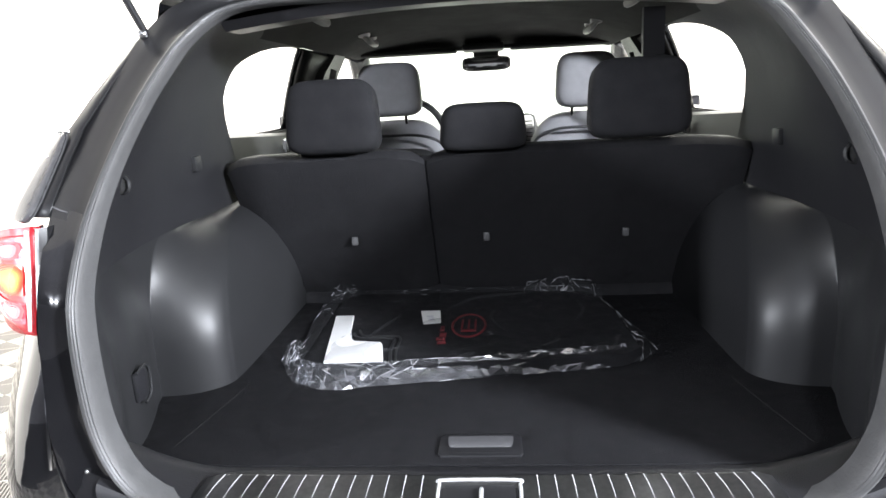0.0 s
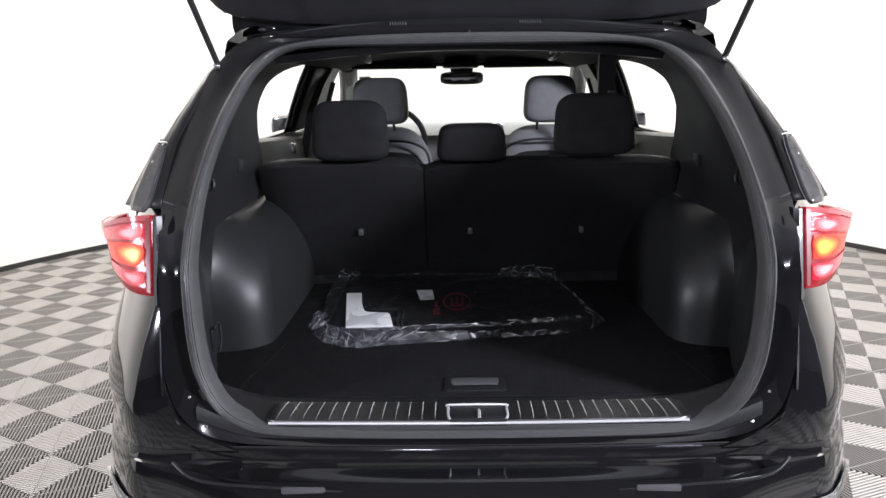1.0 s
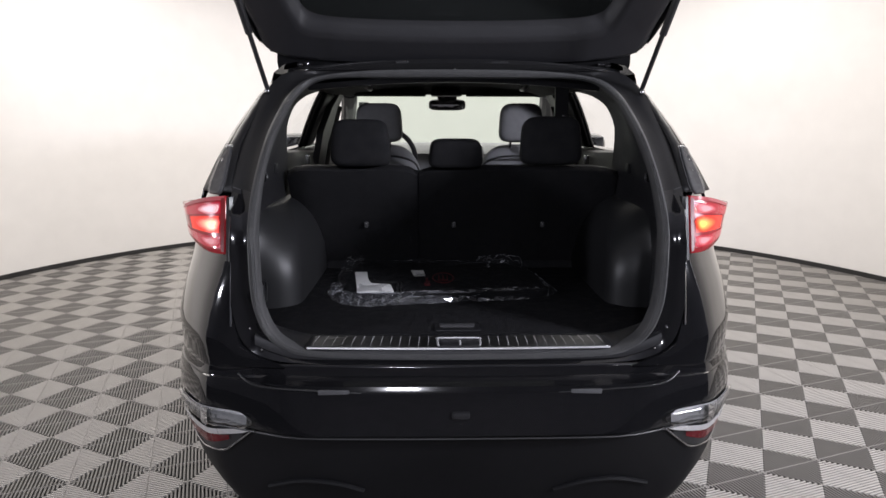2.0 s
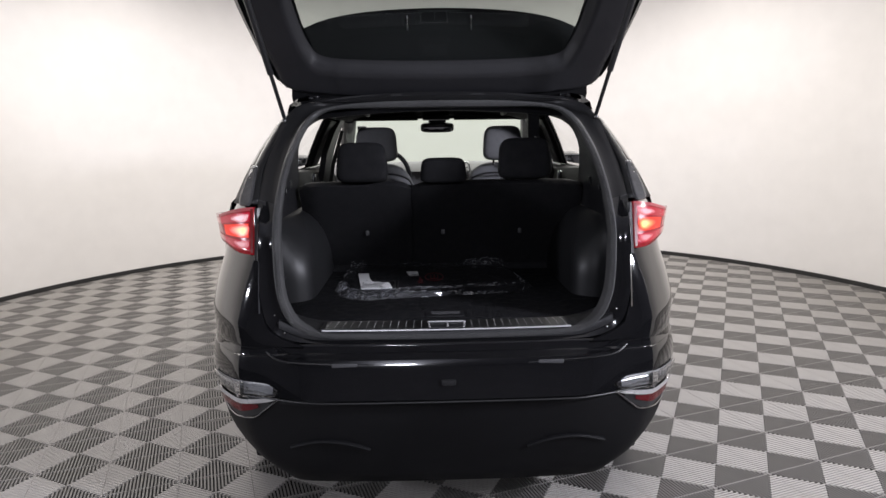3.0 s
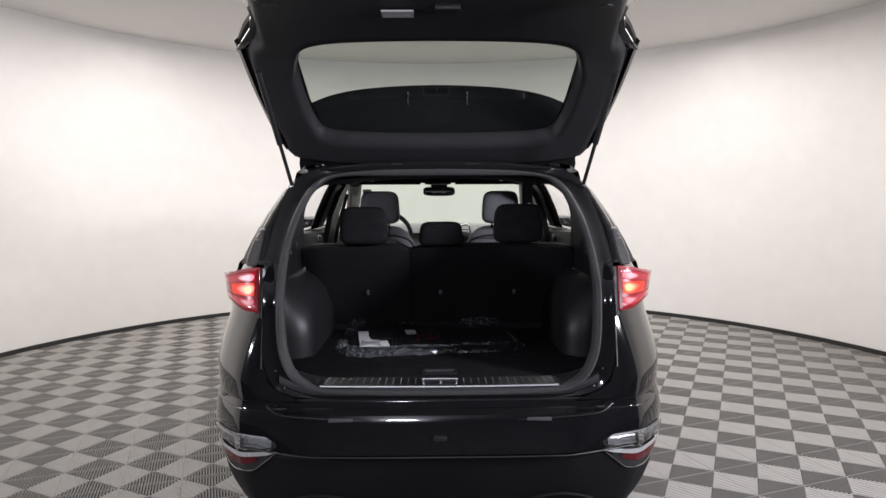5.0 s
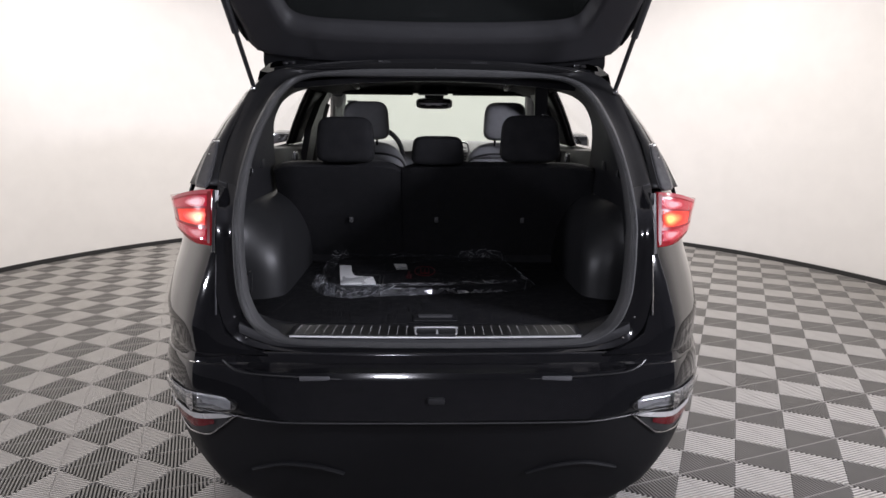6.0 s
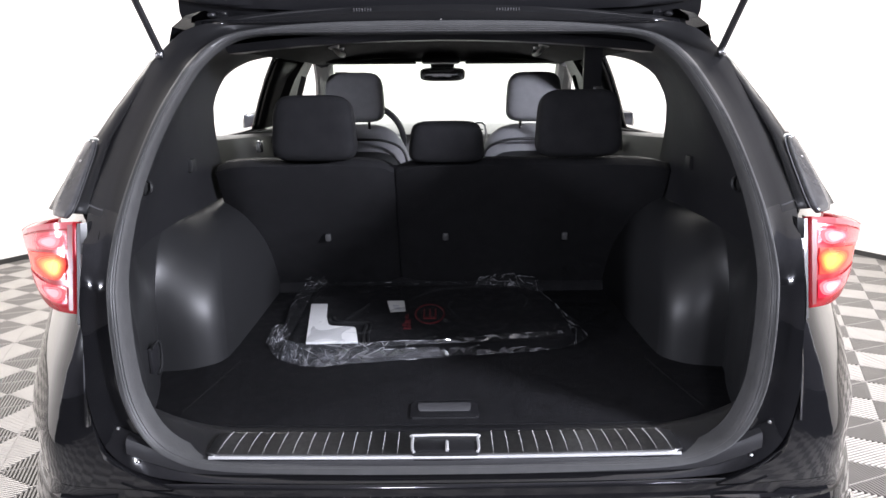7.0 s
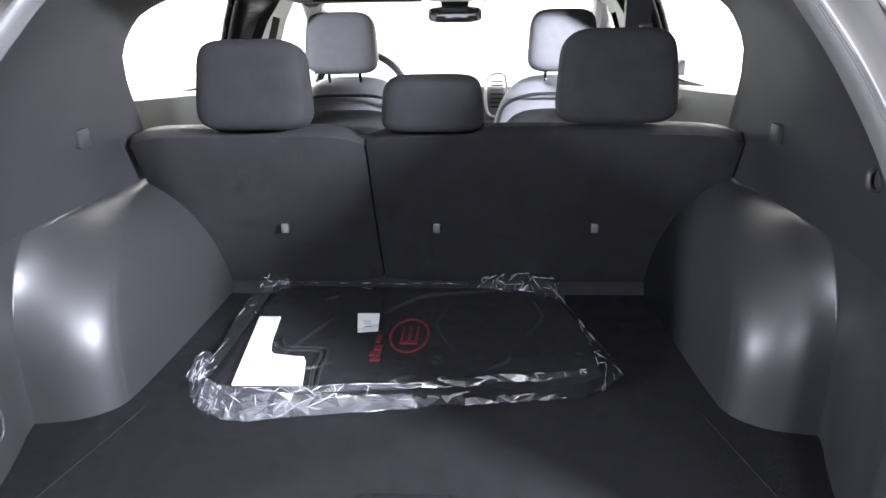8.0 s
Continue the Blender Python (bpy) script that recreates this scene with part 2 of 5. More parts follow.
def cushion(c, s, pw=3.0, nu=28, nv=16, lean=0.0, pinch=0.0, bm=None):
    """A padded block with softly rounded sides: half sizes s, squareness pw, leaning back by lean degrees."""
    def f(a, e):
        return math.copysign(abs(a) ** e, a)
    e = 2 / pw
    rows = []
    for j in range(nv + 1):
        v = -math.pi / 2 + math.pi * j / nv
        row = []
        for i in range(nu):
            u = 2 * math.pi * i / nu
            z = f(math.sin(v), e)
            k = 1 - pinch * z
            p = Vector((s[0] * f(math.cos(v), e) * f(math.cos(u), e) * k, s[1] * f(math.cos(v), e) * f(math.sin(u), e), s[2] * z))
            row.append(Matrix.Rotation(radians(-lean), 3, "X") @ p + Vector(c))
        rows.append(row)
    bm = loft(rows, True, bm)
    bmesh.ops.remove_doubles(bm, verts=bm.verts, dist=1e-5)
    return bm


def lerp(x, pts):
    return float(np.interp(x, [p[0] for p in pts], [p[1] for p in pts]))

# ---- the booth ----
MOUTH_L, MOUTH_R = 49, 51  # degrees from straight behind the car to each end of the round wall


def booth_wall(z0, z1, r0, r1, first, last, n=96):
    bm = bmesh.new()
    rows = []
    for i in range(n + 1):
        a = radians(first + (last - first) * i / n)
        s, c = math.sin(a), -math.cos(a)
        rows.append([(r * s, BOOTH_Y + r * c, z) for r, z in ((r0, z0), (r0, z1), (r1, z1), (r1, z0))])
    loft(rows, True, bm)
    for row in (rows[0], rows[-1]):
        bm.faces.new([bm.verts.new(p) for p in row])
    bmesh.ops.remove_doubles(bm, verts=bm.verts, dist=1e-5)
    return bm


tagged(part("wall_round", booth_wall(0, BOOTH_H, BOOTH_R, BOOTH_R + 0.12, MOUTH_R, 360 - MOUTH_L), WALL, sharp=60),
       "smooth white curved wall of a round photo booth", "wall", "", "structure")
tagged(part("baseboard", booth_wall(0, 0.042, BOOTH_R - 0.018, BOOTH_R - 0.002, MOUTH_R, 360 - MOUTH_L), SKIRT, sharp=60),
       "thin black skirting along the foot of the white wall", "baseboard", "", "structure")
ring = [(BOOTH_R * 1.04 * math.sin(a), BOOTH_Y + BOOTH_R * 1.04 * math.cos(a)) for a in np.linspace(radians(MOUTH_R - 180), radians(180 - MOUTH_L), 81)]
tagged(part("ceiling", slab(ring, BOOTH_H, BOOTH_H + 0.1), CEIL, smooth=False), "flat pale grey ceiling over the booth", "ceiling", "", "structure")
floor = tagged(part("floor", slab([(-9, -10), (9, -10), (9, 8), (-9, 8)], -0.05, -0.012), FLOOR_BASE, smooth=False),
               "checkered floor of ribbed grey plastic tiles, the shaded rib fields coloured darker", "floor", "", "structure")
# unseen hall shell, its grey set by what the car's paint reflects
for nm, c, s in (("wall_back", (0, -10, 2), (18, 0.2, 4.2)), ("wall_west", (-9, -1, 2), (0.2, 18, 4.2)), ("wall_east", (9, -1, 2), (0.2, 18, 4.2)),
                 ("wall_front", (0, 8, 2), (18, 0.2, 4.2)), ("ceiling_hall", (0, -1, 4.15), (18, 18, 0.1))):
    tagged(part(nm, box(c, s), HALL, smooth=False), "plain grey hall surface around the booth, out of view, only mirrored in the paint", "wall" if "wall" in nm else "ceiling", "", "structure")
# made-up housings and hangers for the unseen panels
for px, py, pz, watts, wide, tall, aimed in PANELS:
    tl = thing("unseen_panel_lamp", "unseen slim white oblong light panel, added to light the boot from the hall", "ceiling lamp", (px, py, pz), "hall lamps")
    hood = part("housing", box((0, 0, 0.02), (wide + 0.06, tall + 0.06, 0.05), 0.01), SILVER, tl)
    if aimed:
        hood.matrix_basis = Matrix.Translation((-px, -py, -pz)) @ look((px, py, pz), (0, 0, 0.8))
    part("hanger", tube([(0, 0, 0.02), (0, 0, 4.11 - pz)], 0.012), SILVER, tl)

# ---- the car: x across, y forwards from the tail, z up ----
car = thing("suv_car", "black five-door SUV with raised tailgate and lit red tail lamps", "car")
BACK = [(0.5, -0.03), (0.8, -0.02), (1.1, 0.0), (1.2, 0.06), (1.52, 0.38), (1.60, 0.46)]  # z, y of the tail opening


def back(z):
    return lerp(z, BACK)


# the tail's plan: share of the half width, and how far forward; flat behind, a tight corner, then a flank that runs out slowly
TURN = smooth_line([(-0.3, 0.003, 0), (0.0, 0.0, 0), (0.3, 0.003, 0), (0.5, 0.010, 0), (0.64, 0.018, 0), (0.71, 0.025, 0), (0.755, 0.035, 0), (0.785, 0.050, 0), (0.81, 0.070, 0), (0.85, 0.108, 0),
                    (0.90, 0.163, 0), (0.945, 0.230, 0), (0.975, 0.300, 0), (0.993, 0.390, 0), (1.0, 0.50, 0)], 6)[6:]
TURN_X, TURN_Y = [p.x for p in TURN], [p.y for p in TURN]


def turn_power(z):
    """Lower down the corner sits further out."""
    return lerp(z, [(0.50, 1.12), (0.70, 1.18), (0.86, 1.18), (1.10, 1.0)])


def at_x(x, w, r, z=1.1):
    """How far forward the tail's skin lies at x."""
    return r + float(np.interp(min(abs(x) / w, 1.0) ** turn_power(z), TURN_X, TURN_Y))


def plan(z, w, r, depth=0.5):
    """Plan curve of the tail at one height."""
    half = [(w * k ** (1 / turn_power(z)), r + y * depth / 0.5, z) for k, y in zip(TURN_X[::2], TURN_Y[::2])]
    return [(-x, y, z) for x, y, z in half[:0:-1]] + half


UP = [(0.575, 0.900, -0.136), (0.585, 0.909, -0.157), (0.62, 0.917, -0.149), (0.66, 0.917, -0.138), (0.69, 0.914, -0.130), (0.704, 0.912, -0.124),
      (0.7135, 0.9105, -0.1195), (0.7150, 0.910, -0.068), (0.720, 0.9095, -0.058), (0.741, 0.906, -0.054), (0.751, 0.904, -0.052)]
LOW = [(0.17, 0.60, 0.14), (0.178, 0.68, 0.04), (0.20, 0.72, 0.0), (0.25, 0.77, -0.025), (0.30, 0.815, -0.045), (0.34, 0.845, -0.06), (0.38, 0.87, -0.075), (0.42, 0.887, -0.085), (0.46, 0.897, -0.095), (0.54, 0.903, -0.105), (0.572, 0.903, -0.105)]


def corner(r, x):
    """How far back the bumper stands at x: proud in the middle, flush with the wings at its corners."""
    k = min(1.0, max(0.0, (abs(x) - 0.42) / 0.30))
    return r + (lerp(r, [(-0.157, -0.094), (-0.116, -0.068), (-0.068, -0.065), (-0.046, -0.060), (0.0, 0.0), (0.2, 0.2)]) - r) * k * k * (3 - 2 * k)


def bumper_row(z, w, r):
    return [(x, y - r + corner(r, x), z) for x, y, z in plan(z, w, r)]


thick(part("bumper", loft([bumper_row(z, w, r) for z, w, r in UP]), PAINT, car, "glossy black upper bumper"), 0.006)
thick(part("bumper_skirt", loft([bumper_row(z, w, r) for z, w, r in LOW]), MATTE, car, "matt black lower bumper"), 0.006)
part("bumper_crease", tube([(x, y - 0.002, z) for x, y, z in [p for p in bumper_row(0.576, 0.898, -0.154) if abs(p[0]) < 0.80]], 0.0028), TRIM, car, "thin dull line along the bumper")
part("bumper_lip", tube(smooth_line([(s * x, at_x(x, 0.92, -0.125) + d, z) for s, x, z, d in ((-1, 0.62, 0.742, 0.02), (-1, 0.56, 0.715, 0.0), (-1, 0.40, 0.703, 0.0), (-1, 0.2, 0.695, 0), (1, 0, 0.692, 0), (1, 0.2, 0.695, 0), (1, 0.40, 0.703, 0), (1, 0.56, 0.715, 0.0), (1, 0.62, 0.742, 0.02))], 5), 0.003), SATIN, car)
for s in (-1, 1):
    # tow pads set into the bumper's top edge
    part("bumper_pad", box((s * 0.35, -0.118, 0.699), (0.088, 0.014, 0.014), 0.004), DULL, car)
    # moulded arc over the exhaust bay
    part("skirt_arc", tube(smooth_line([(s * 0.28, -0.070, 0.365), (s * 0.36, -0.080, 0.395), (s * 0.46, -0.074, 0.402), (s * 0.56, -0.055, 0.375)], 5), 0.008, 8), MATTE, car)
part("number_plate_recess", box((0, -0.142, 0.64), (0.05, 0.02, 0.02), 0.006), TRIM_DARK, car)
part("floor_pan", box((0, 2.1, 0.27), (1.5, 3.9, 0.08), 0.02), MATTE, car)

SIDE_W = [(0.30, 0.880), (0.45, 0.910), (0.62, 0.920), (0.70, 0.914), (0.735, 0.908), (0.745, 0.907), (0.757, 0.908), (0.78, 0.910), (0.80, 0.912), (0.82, 0.914), (0.842, 0.9155), (0.856, 0.914), (0.87, 0.911), (0.90, 0.904), (0.95, 0.891), (1.02, 0.872), (1.08, 0.864), (1.17, 0.848), (1.21, 0.835), (1.235, 0.81)]


def nose(y):
    return lerp(y, [(3.3, 1.0), (3.8, 0.97), (4.15, 0.86), (4.3, 0.68), (4.36, 0.5)])


def shoulder(y):
    return lerp(y, [(0.3, 1.235), (1.5, 1.20), (2.9, 1.14), (3.3, 1.05), (4.0, 0.95), (4.36, 0.80)])


WHEELS = (0.76, 3.43)
WING = [(0.745, -0.062), (0.85, -0.050), (0.95, -0.032), (1.02, -0.014), (1.08, 0.004), (1.17, 0.03), (1.21, 0.055), (1.235, 0.085)]  # z, y of the rear wing at the middle plane
for s in (-1, 1):
    # tail quarter: from the shut line round the corner
    rows = []
    for z, w in [(z, w) for z, w in SIDE_W if z > 0.74]:
        r = lerp(z, WING)
        x0 = lerp(z, [(0.745, 0.50), (0.768, 0.557), (0.815, 0.622), (0.905, 0.647), (1.085, 0.648), (1.16, 0.650), (1.235, 0.664)])  # along the shut line
        row = []
        for i in range(37):
            x = x0 + (w - x0) * (1 - (1 - i / 36) ** 1.5)
            row.append((s * x, at_x(x, w, r, z), z - 0.030 * (1 - i / 36) * max(0.0, 1 - abs(z - 0.85) / 0.10)))
        row = [(s * (x0 - 0.006), row[0][1] + 0.03, z)] + row
        rows.append(row)
    lowest = [(x, y + 0.006, 0.737) for x, y, z in rows[0]]
    thick(part("quarter_panel", loft([lowest] + rows), PAINT, car, "glossy black rear wing"), 0.004)
    # flank with its wheel openings
    bm, ys = bmesh.new(), np.linspace(0.36, 4.36, 121)
    grid = []
    for y in ys:
        top = shoulder(y)
        col = []
        for z, w in SIDE_W:
            zz = 0.30 + (z - 0.30) * (top - 0.30) / (1.235 - 0.30)
            col.append(bm.verts.new((s * w * nose(y), y, zz)))
        grid.append(col)
    for a, b in zip(grid, grid[1:]):
        for i in range(len(a) - 1):
            cy, cz = (a[i].co.y + b[i].co.y) / 2, (a[i].co.z + a[i + 1].co.z) / 2
            if all((cy - wy) ** 2 + (cz - 0.36) ** 2 > 0.40 ** 2 for wy in WHEELS) and not (cy < 0.5 and cz < 0.56):
                bm.faces.new([a[i], b[i], b[i + 1], a[i + 1]])
    thick(part("flank", bm, PAINT, car, "glossy black body side"), 0.004)
    for wy in WHEELS:
        rows = []
        for i in range(25):
            a = radians(-12 + (150 if wy < 1 else 204) * i / 24)
            rows.append([(s * x, wy + r * math.cos(a), 0.36 + r * math.sin(a)) for x, r in ((0.80, 0.385), (0.918, 0.385), (0.930, 0.40), (0.928, 0.45), (0.905, 0.465))])
        part("arch_cladding", loft(rows), MATTE, car, "matt black wheel arch edge")
        rows = []
        for i in range(33):
            a = 2 * math.pi * i / 32
            rows.append([(s * x, wy + r * math.cos(a), 0.355 + r * math.sin(a)) for x, r in ((0.665, 0.23), (0.67, 0.31), (0.69, 0.348), (0.73, 0.355), (0.83, 0.355), (0.868, 0.348), (0.885, 0.31), (0.88, 0.235))])
        tyre = part("wheel", loft(rows), TYRE, car, "black rubber tyre on an alloy rim")
        bm = bmesh.new()
        bmesh.ops.create_circle(bm, cap_ends=True, segments=32, radius=0.1, matrix=pose(s * 0.85, wy, 0.355, 0, 90, 0))
        for k in range(10):
            a = 2 * math.pi * k / 10
            tube([(s * 0.855, wy + 0.05 * math.cos(a), 0.355 + 0.05 * math.sin(a)), (s * 0.865, wy + 0.232 * math.cos(a), 0.355 + 0.232 * math.sin(a))], 0.016, 6, bm=bm)
        tube([(s * 0.87, wy + 0.232 * math.cos(a), 0.355 + 0.232 * math.sin(a)) for a in np.linspace(0, 2 * math.pi, 33)[:-1]], 0.012, 6, True, bm)
        part("rim", bm, ALLOY, tyre, "ten-spoke alloy rim")

# greenhouse sides
HOUSE = [(1.20, 0.825), (1.235, 0.80), (1.30, 0.765), (1.40, 0.713), (1.50, 0.655), (1.56, 0.612)]
TAIL = [(1.19, 0.792), (1.21, 0.780), (1.30, 0.756), (1.41, 0.714), (1.52, 0.655), (1.56, 0.620)]


def house(z):
    return lerp(z, HOUSE)


def side_patch(s, low, high, inset=0.0, nz=7, ny=5):
    """A sheet on the cabin's side between two edges, each (y at its rear, y at its front, z)."""
    rows = []
    for j in range(nz + 1):
        k = j / nz
        y0, y1, z = (low[i] + (high[i] - low[i]) * k for i in range(3))
        rows.append([(s * (house(z) - inset - 0.02 * max(0, y - 2.2)), y, z) for y in np.linspace(y0, y1, ny + 1)])
    return loft(rows)


for s in (-1, 1):
    rows = []
    for z in (1.230, 1.25, 1.27, 1.31, 1.36, 1.41, 1.46, 1.51, 1.56):
        y0, x0 = lerp(z, [(1.19, 0.055), (1.235, 0.10), (1.52, 0.39), (1.6, 0.47)]), lerp(z, [(1.19, 0.652), (1.235, 0.664), (1.35, 0.668), (1.52, 0.622), (1.56, 0.595)])
        xo, xh = lerp(z, TAIL), house(z)
        rows.append([(s * x0, y0, z), (s * (x0 * 0.5 + xo * 0.5), y0 + 0.015, z), (s * (x0 * 0.12 + xo * 0.88), y0 + 0.05, z), (s * xo, y0 + 0.11, z), (s * (xo + xh) / 2, max(0.42, y0 + 0.15), z), (s * xh, max(0.68, y0 + 0.2), z)])
    bm = loft(rows)
    for f in bm.faces:
        f.material_index = int(abs(f.calc_center_median().x) > lerp(f.calc_center_median().z, TAIL) - 0.022)  # the glossy outer turn
    thick(part("d_pillar", bm, [SATIN, PAINT], car, "satin black rear pillar with a glossy outer turn"), 0.004)
    for nm, lo, hi, m, ins in (("belt_panel", (0.66, 2.86, 1.19), (0.68, 2.86, 1.295), PAINT, 0), ("rear_door_glass", (0.70, 1.605, 1.285), (0.72, 1.385, 1.56), GLASS, 0.006),
                               ("door_bar", (1.600, 1.632, 1.28), (1.380, 1.412, 1.56), PAINT, 0), ("door_gap_glass", (1.632, 1.646, 1.285), (1.412, 1.428, 1.56), GLASS, 0.006),
                               ("b_pillar", (1.646, 1.86, 1.28), (1.428, 1.80, 1.56), MATTE, 0), ("front_door_glass", (1.86, 2.86, 1.285), (1.80, 2.28, 1.55), GLASS, 0.006)):
        ob = part(nm, side_patch(s, lo, hi, ins), m, car)
        if m is GLASS:
            ob.visible_shadow = False
        else:
            thick(ob, 0.012 if nm == "door_bar" else 0.03)
    rail = [(s * (house(1.56) + 0.0), y, 1.56) for y in np.linspace(0.44, 2.28, 9)]
    part("roof_rail_edge", loft([[(x, y, 1.555), (x * 0.985, y, 1.585), (x * 0.93, y, 1.61), (x * 0.86, y, 1.62)] for x, y, z in rail]), PAINT, car)
    part("a_pillar", tube(smooth_line([(s * 0.60 + 0.03, 2.2, 1.585), (s * 0.645 + 0.03, 2.5, 1.46), (s * 0.72 + 0.02, 2.9, 1.23)], 4), 0.05, 10), PILLAR_TRIM, car)
    mirror = part("door_mirror", cushion((s * 0.955, 2.42, 1.250), (0.092, 0.06, 0.080), 3.0), PAINT, car, "black door mirror")
    face = part("mirror_glass", box((0, 0, 0), (0.145, 0.008, 0.120), 0.004), CHROME, mirror)
    face.matrix_basis = pose(s * 0.950, 2.357, 1.250, 0, 0, -14 * s)  # turned to the driver
    part("mirror_foot", tube([(s * 0.80, 2.5, 1.19), (s * 0.93, 2.45, 1.21)], 0.025), PAINT, mirror)
    # clear strip lamp high on the pillar
    rows = []
    for z, xa, xb in ((1.222, 0.692, 0.726), (1.232, 0.686, 0.732), (1.25, 0.684, 0.733), (1.29, 0.684, 0.727), (1.325, 0.684, 0.720), (1.345, 0.686, 0.715), (1.352, 0.690, 0.708)):
        y0 = lerp(z, [(1.19, 0.055), (1.235, 0.10), (1.52, 0.39)])
        rows.append([(s * (xa + (xb - xa) * k), y0 - 0.003 + 0.024 * k ** 1.3, z) for k in np.linspace(0, 1, 6)])
    strip = thick(part("pillar_lens", loft(rows), SMOKY, car, "smoky clear plastic lens on the pillar"), 0.006, 1.0)
    strip.visible_shadow = False
    part("lens_backing", loft([[(x, y + 0.005, z) for x, y, z in row] for row in rows]), DULL, strip)
    part("lens_clip", cushion((s * 0.696, 0.218, 1.354), (0.012, 0.004, 0.004), 2.4, 12, 8), CHROME, strip)
    for zz in (1.252, 1.285, 1.315):
        part("lens_bead", cushion((s * 0.708, 0.006 + lerp(zz, [(1.19, 0.055), (1.235, 0.10), (1.52, 0.39)]) - 0.002, zz), (0.0035, 0.0035, 0.0035), 2, 12, 8), CHROME, strip)

rows = []
for y in np.linspace(0.45, 2.3, 15):
    rows.append([(x, y, 1.618 + 0.075 * (1 - (x / 0.56) ** 2) * min(1.0, (y - 0.40) / 0.5) - 0.05 * max(0, (y - 1.7) / 0.6) ** 2 - 0.02 * max(0, (0.9 - y) / 0.45) ** 2) for x in np.linspace(-0.54, 0.54, 15)])
thick(part("roof", loft(rows), PAINT, car, "glossy black roof"), 0.01)
part("rear_header", loft([[(x, y - 0.0 + 0.02 * (x / 0.55) ** 2, z - 0.03 * (x / 0.55) ** 2) for x in np.linspace(-0.56, 0.56, 15)] for y, z in ((0.452, 1.632), (0.438, 1.618), (0.45, 1.60), (0.47, 1.585), (0.50, 1.57))]), SATIN, car)
part("header_stud", cushion((0.0, 0.441, 1.600), (0.003, 0.003, 0.003), 2, 10, 6), CHROME, car)
for x0, count in ((-0.195, 7), (0.125, 9)):
    for k in range(count):
        part("clip_rib", box((x0 + 0.0062 * k, 0.443, 1.620), (0.0022, 0.006, 0.007), 0.0006, seg=1), DULL, car)
ws = loft([[((1 - k) * 0.70 * u + k * 0.575 * u, 2.95 - 0.72 * k - 0.10 * u * u, 1.20 + 0.39 * k) for u in np.linspace(-1, 1, 13)] for k in np.linspace(0, 1, 9)])
ob = part("windscreen", ws, WINDSCREEN, car, "clear windscreen")
ob.visible_shadow = False
part("windscreen_sticker", box((-0.50, 2.33, 1.50), (0.06, 0.006, 0.045)), TRIM, ob)
part("bonnet", loft([[(u * 0.80 * nose(y), y, shoulder(y) + 0.06 * (1 - u * u)) for u in np.linspace(-1, 1, 13)] for y in np.linspace(2.88, 4.36, 13)]), PAINT, car, "glossy black bonnet")
part("front_bumper", loft([[(x, 4.30 - (y - r) + 0.0, z) for x, y, z in plan(z, 0.80, r, 0.42)] for z, r in ((0.25, 0.08), (0.35, 0.0), (0.55, -0.06), (0.75, -0.03), (0.88, 0.04))]), PAINT, car, "black front bumper")

# ---- the tail opening: shut face, rubber seal ----
HALF = [(0, 0.444, 1.583), (0.25, 0.442, 1.581), (0.40, 0.436, 1.574), (0.482, 0.415, 1.555), (0.530, 0.365, 1.508), (0.558, 0.305, 1.446), (0.577, 0.243, 1.382), (0.588, 0.165, 1.304),
        (0.590, 0.085, 1.222), (0.588, 0.022, 1.135), (0.584, -0.002, 1.07), (0.581, -0.010, 0.975), (0.571, -0.014, 0.902), (0.542, -0.018, 0.835), (0.494, -0.021, 0.795), (0.42, -0.022, 0.776), (0.24, -0.022, 0.770), (0, -0.022, 0.768)]
EDGE = [(0, 0.452, 1.628), (0.27, 0.452, 1.622), (0.45, 0.456, 1.605), (0.56, 0.445, 1.585), (0.605, 0.41, 1.545), (0.638, 0.345, 1.475), (0.658, 0.285, 1.41), (0.670, 0.215, 1.335),
        (0.664, 0.115, 1.245), (0.648, 0.035, 1.16), (0.646, 0.005, 1.085), (0.646, -0.01, 0.99), (0.645, -0.02, 0.905), (0.62, -0.028, 0.815), (0.555, -0.036, 0.768), (0.45, -0.040, 0.752), (0.25, -0.042, 0.748), (0, -0.042, 0.746)]


def both_sides(pts):
    return pts + [(-x, y, z) for x, y, z in pts[-2:0:-1]]


SEAL = smooth_line(both_sides(HALF), 6, True)
RIM = smooth_line(both_sides(EDGE), 6, True)
rows = []
for k, sink in ((0.02, 0.004), (0.18, 0.012), (0.42, 0.012), (0.62, 0.006), (0.80, 0.002), (1.0, 0.0)):
    rows.append([a.lerp(b, k) + Vector((0, sink, 0)) for a, b in zip(SEAL, RIM)])
bm = loft(rows, True)
for f in bm.faces:
    f.material_index = int(f.calc_center_median().z > 1.228)
part("shut_face", bm, [PAINT, SATIN], car, "painted black rim round the tail opening")


def ring_at(out, ahead):
    res = []
    for p, q in zip(SEAL, RIM):
        d = (q - p).normalized()
        res.append(p + d * out + Vector((0, ahead, 0)))
    return res


bm = bmesh.new()
rows = [ring_at((o - 0.006) * 0.62, a) for o, a in ((-0.018, 0.03), (-0.018, 0.006), (-0.014, -0.006), (-0.009, -0.011), (-0.006, -0.009), (-0.002, -0.0125), (0.001, -0.010), (0.005, -0.0125), (0.008, -0.009),
                                                    (0.012, -0.011), (0.015, -0.007), (0.019, -0.008), (0.022, -0.003), (0.026, -0.003), (0.031, 0.003), (0.031, 0.02))]
loft(rows, True, bm)
part("seal", bm, RUBBER, car, "dark grey rubber weather seal with long ridges", sharp=80)

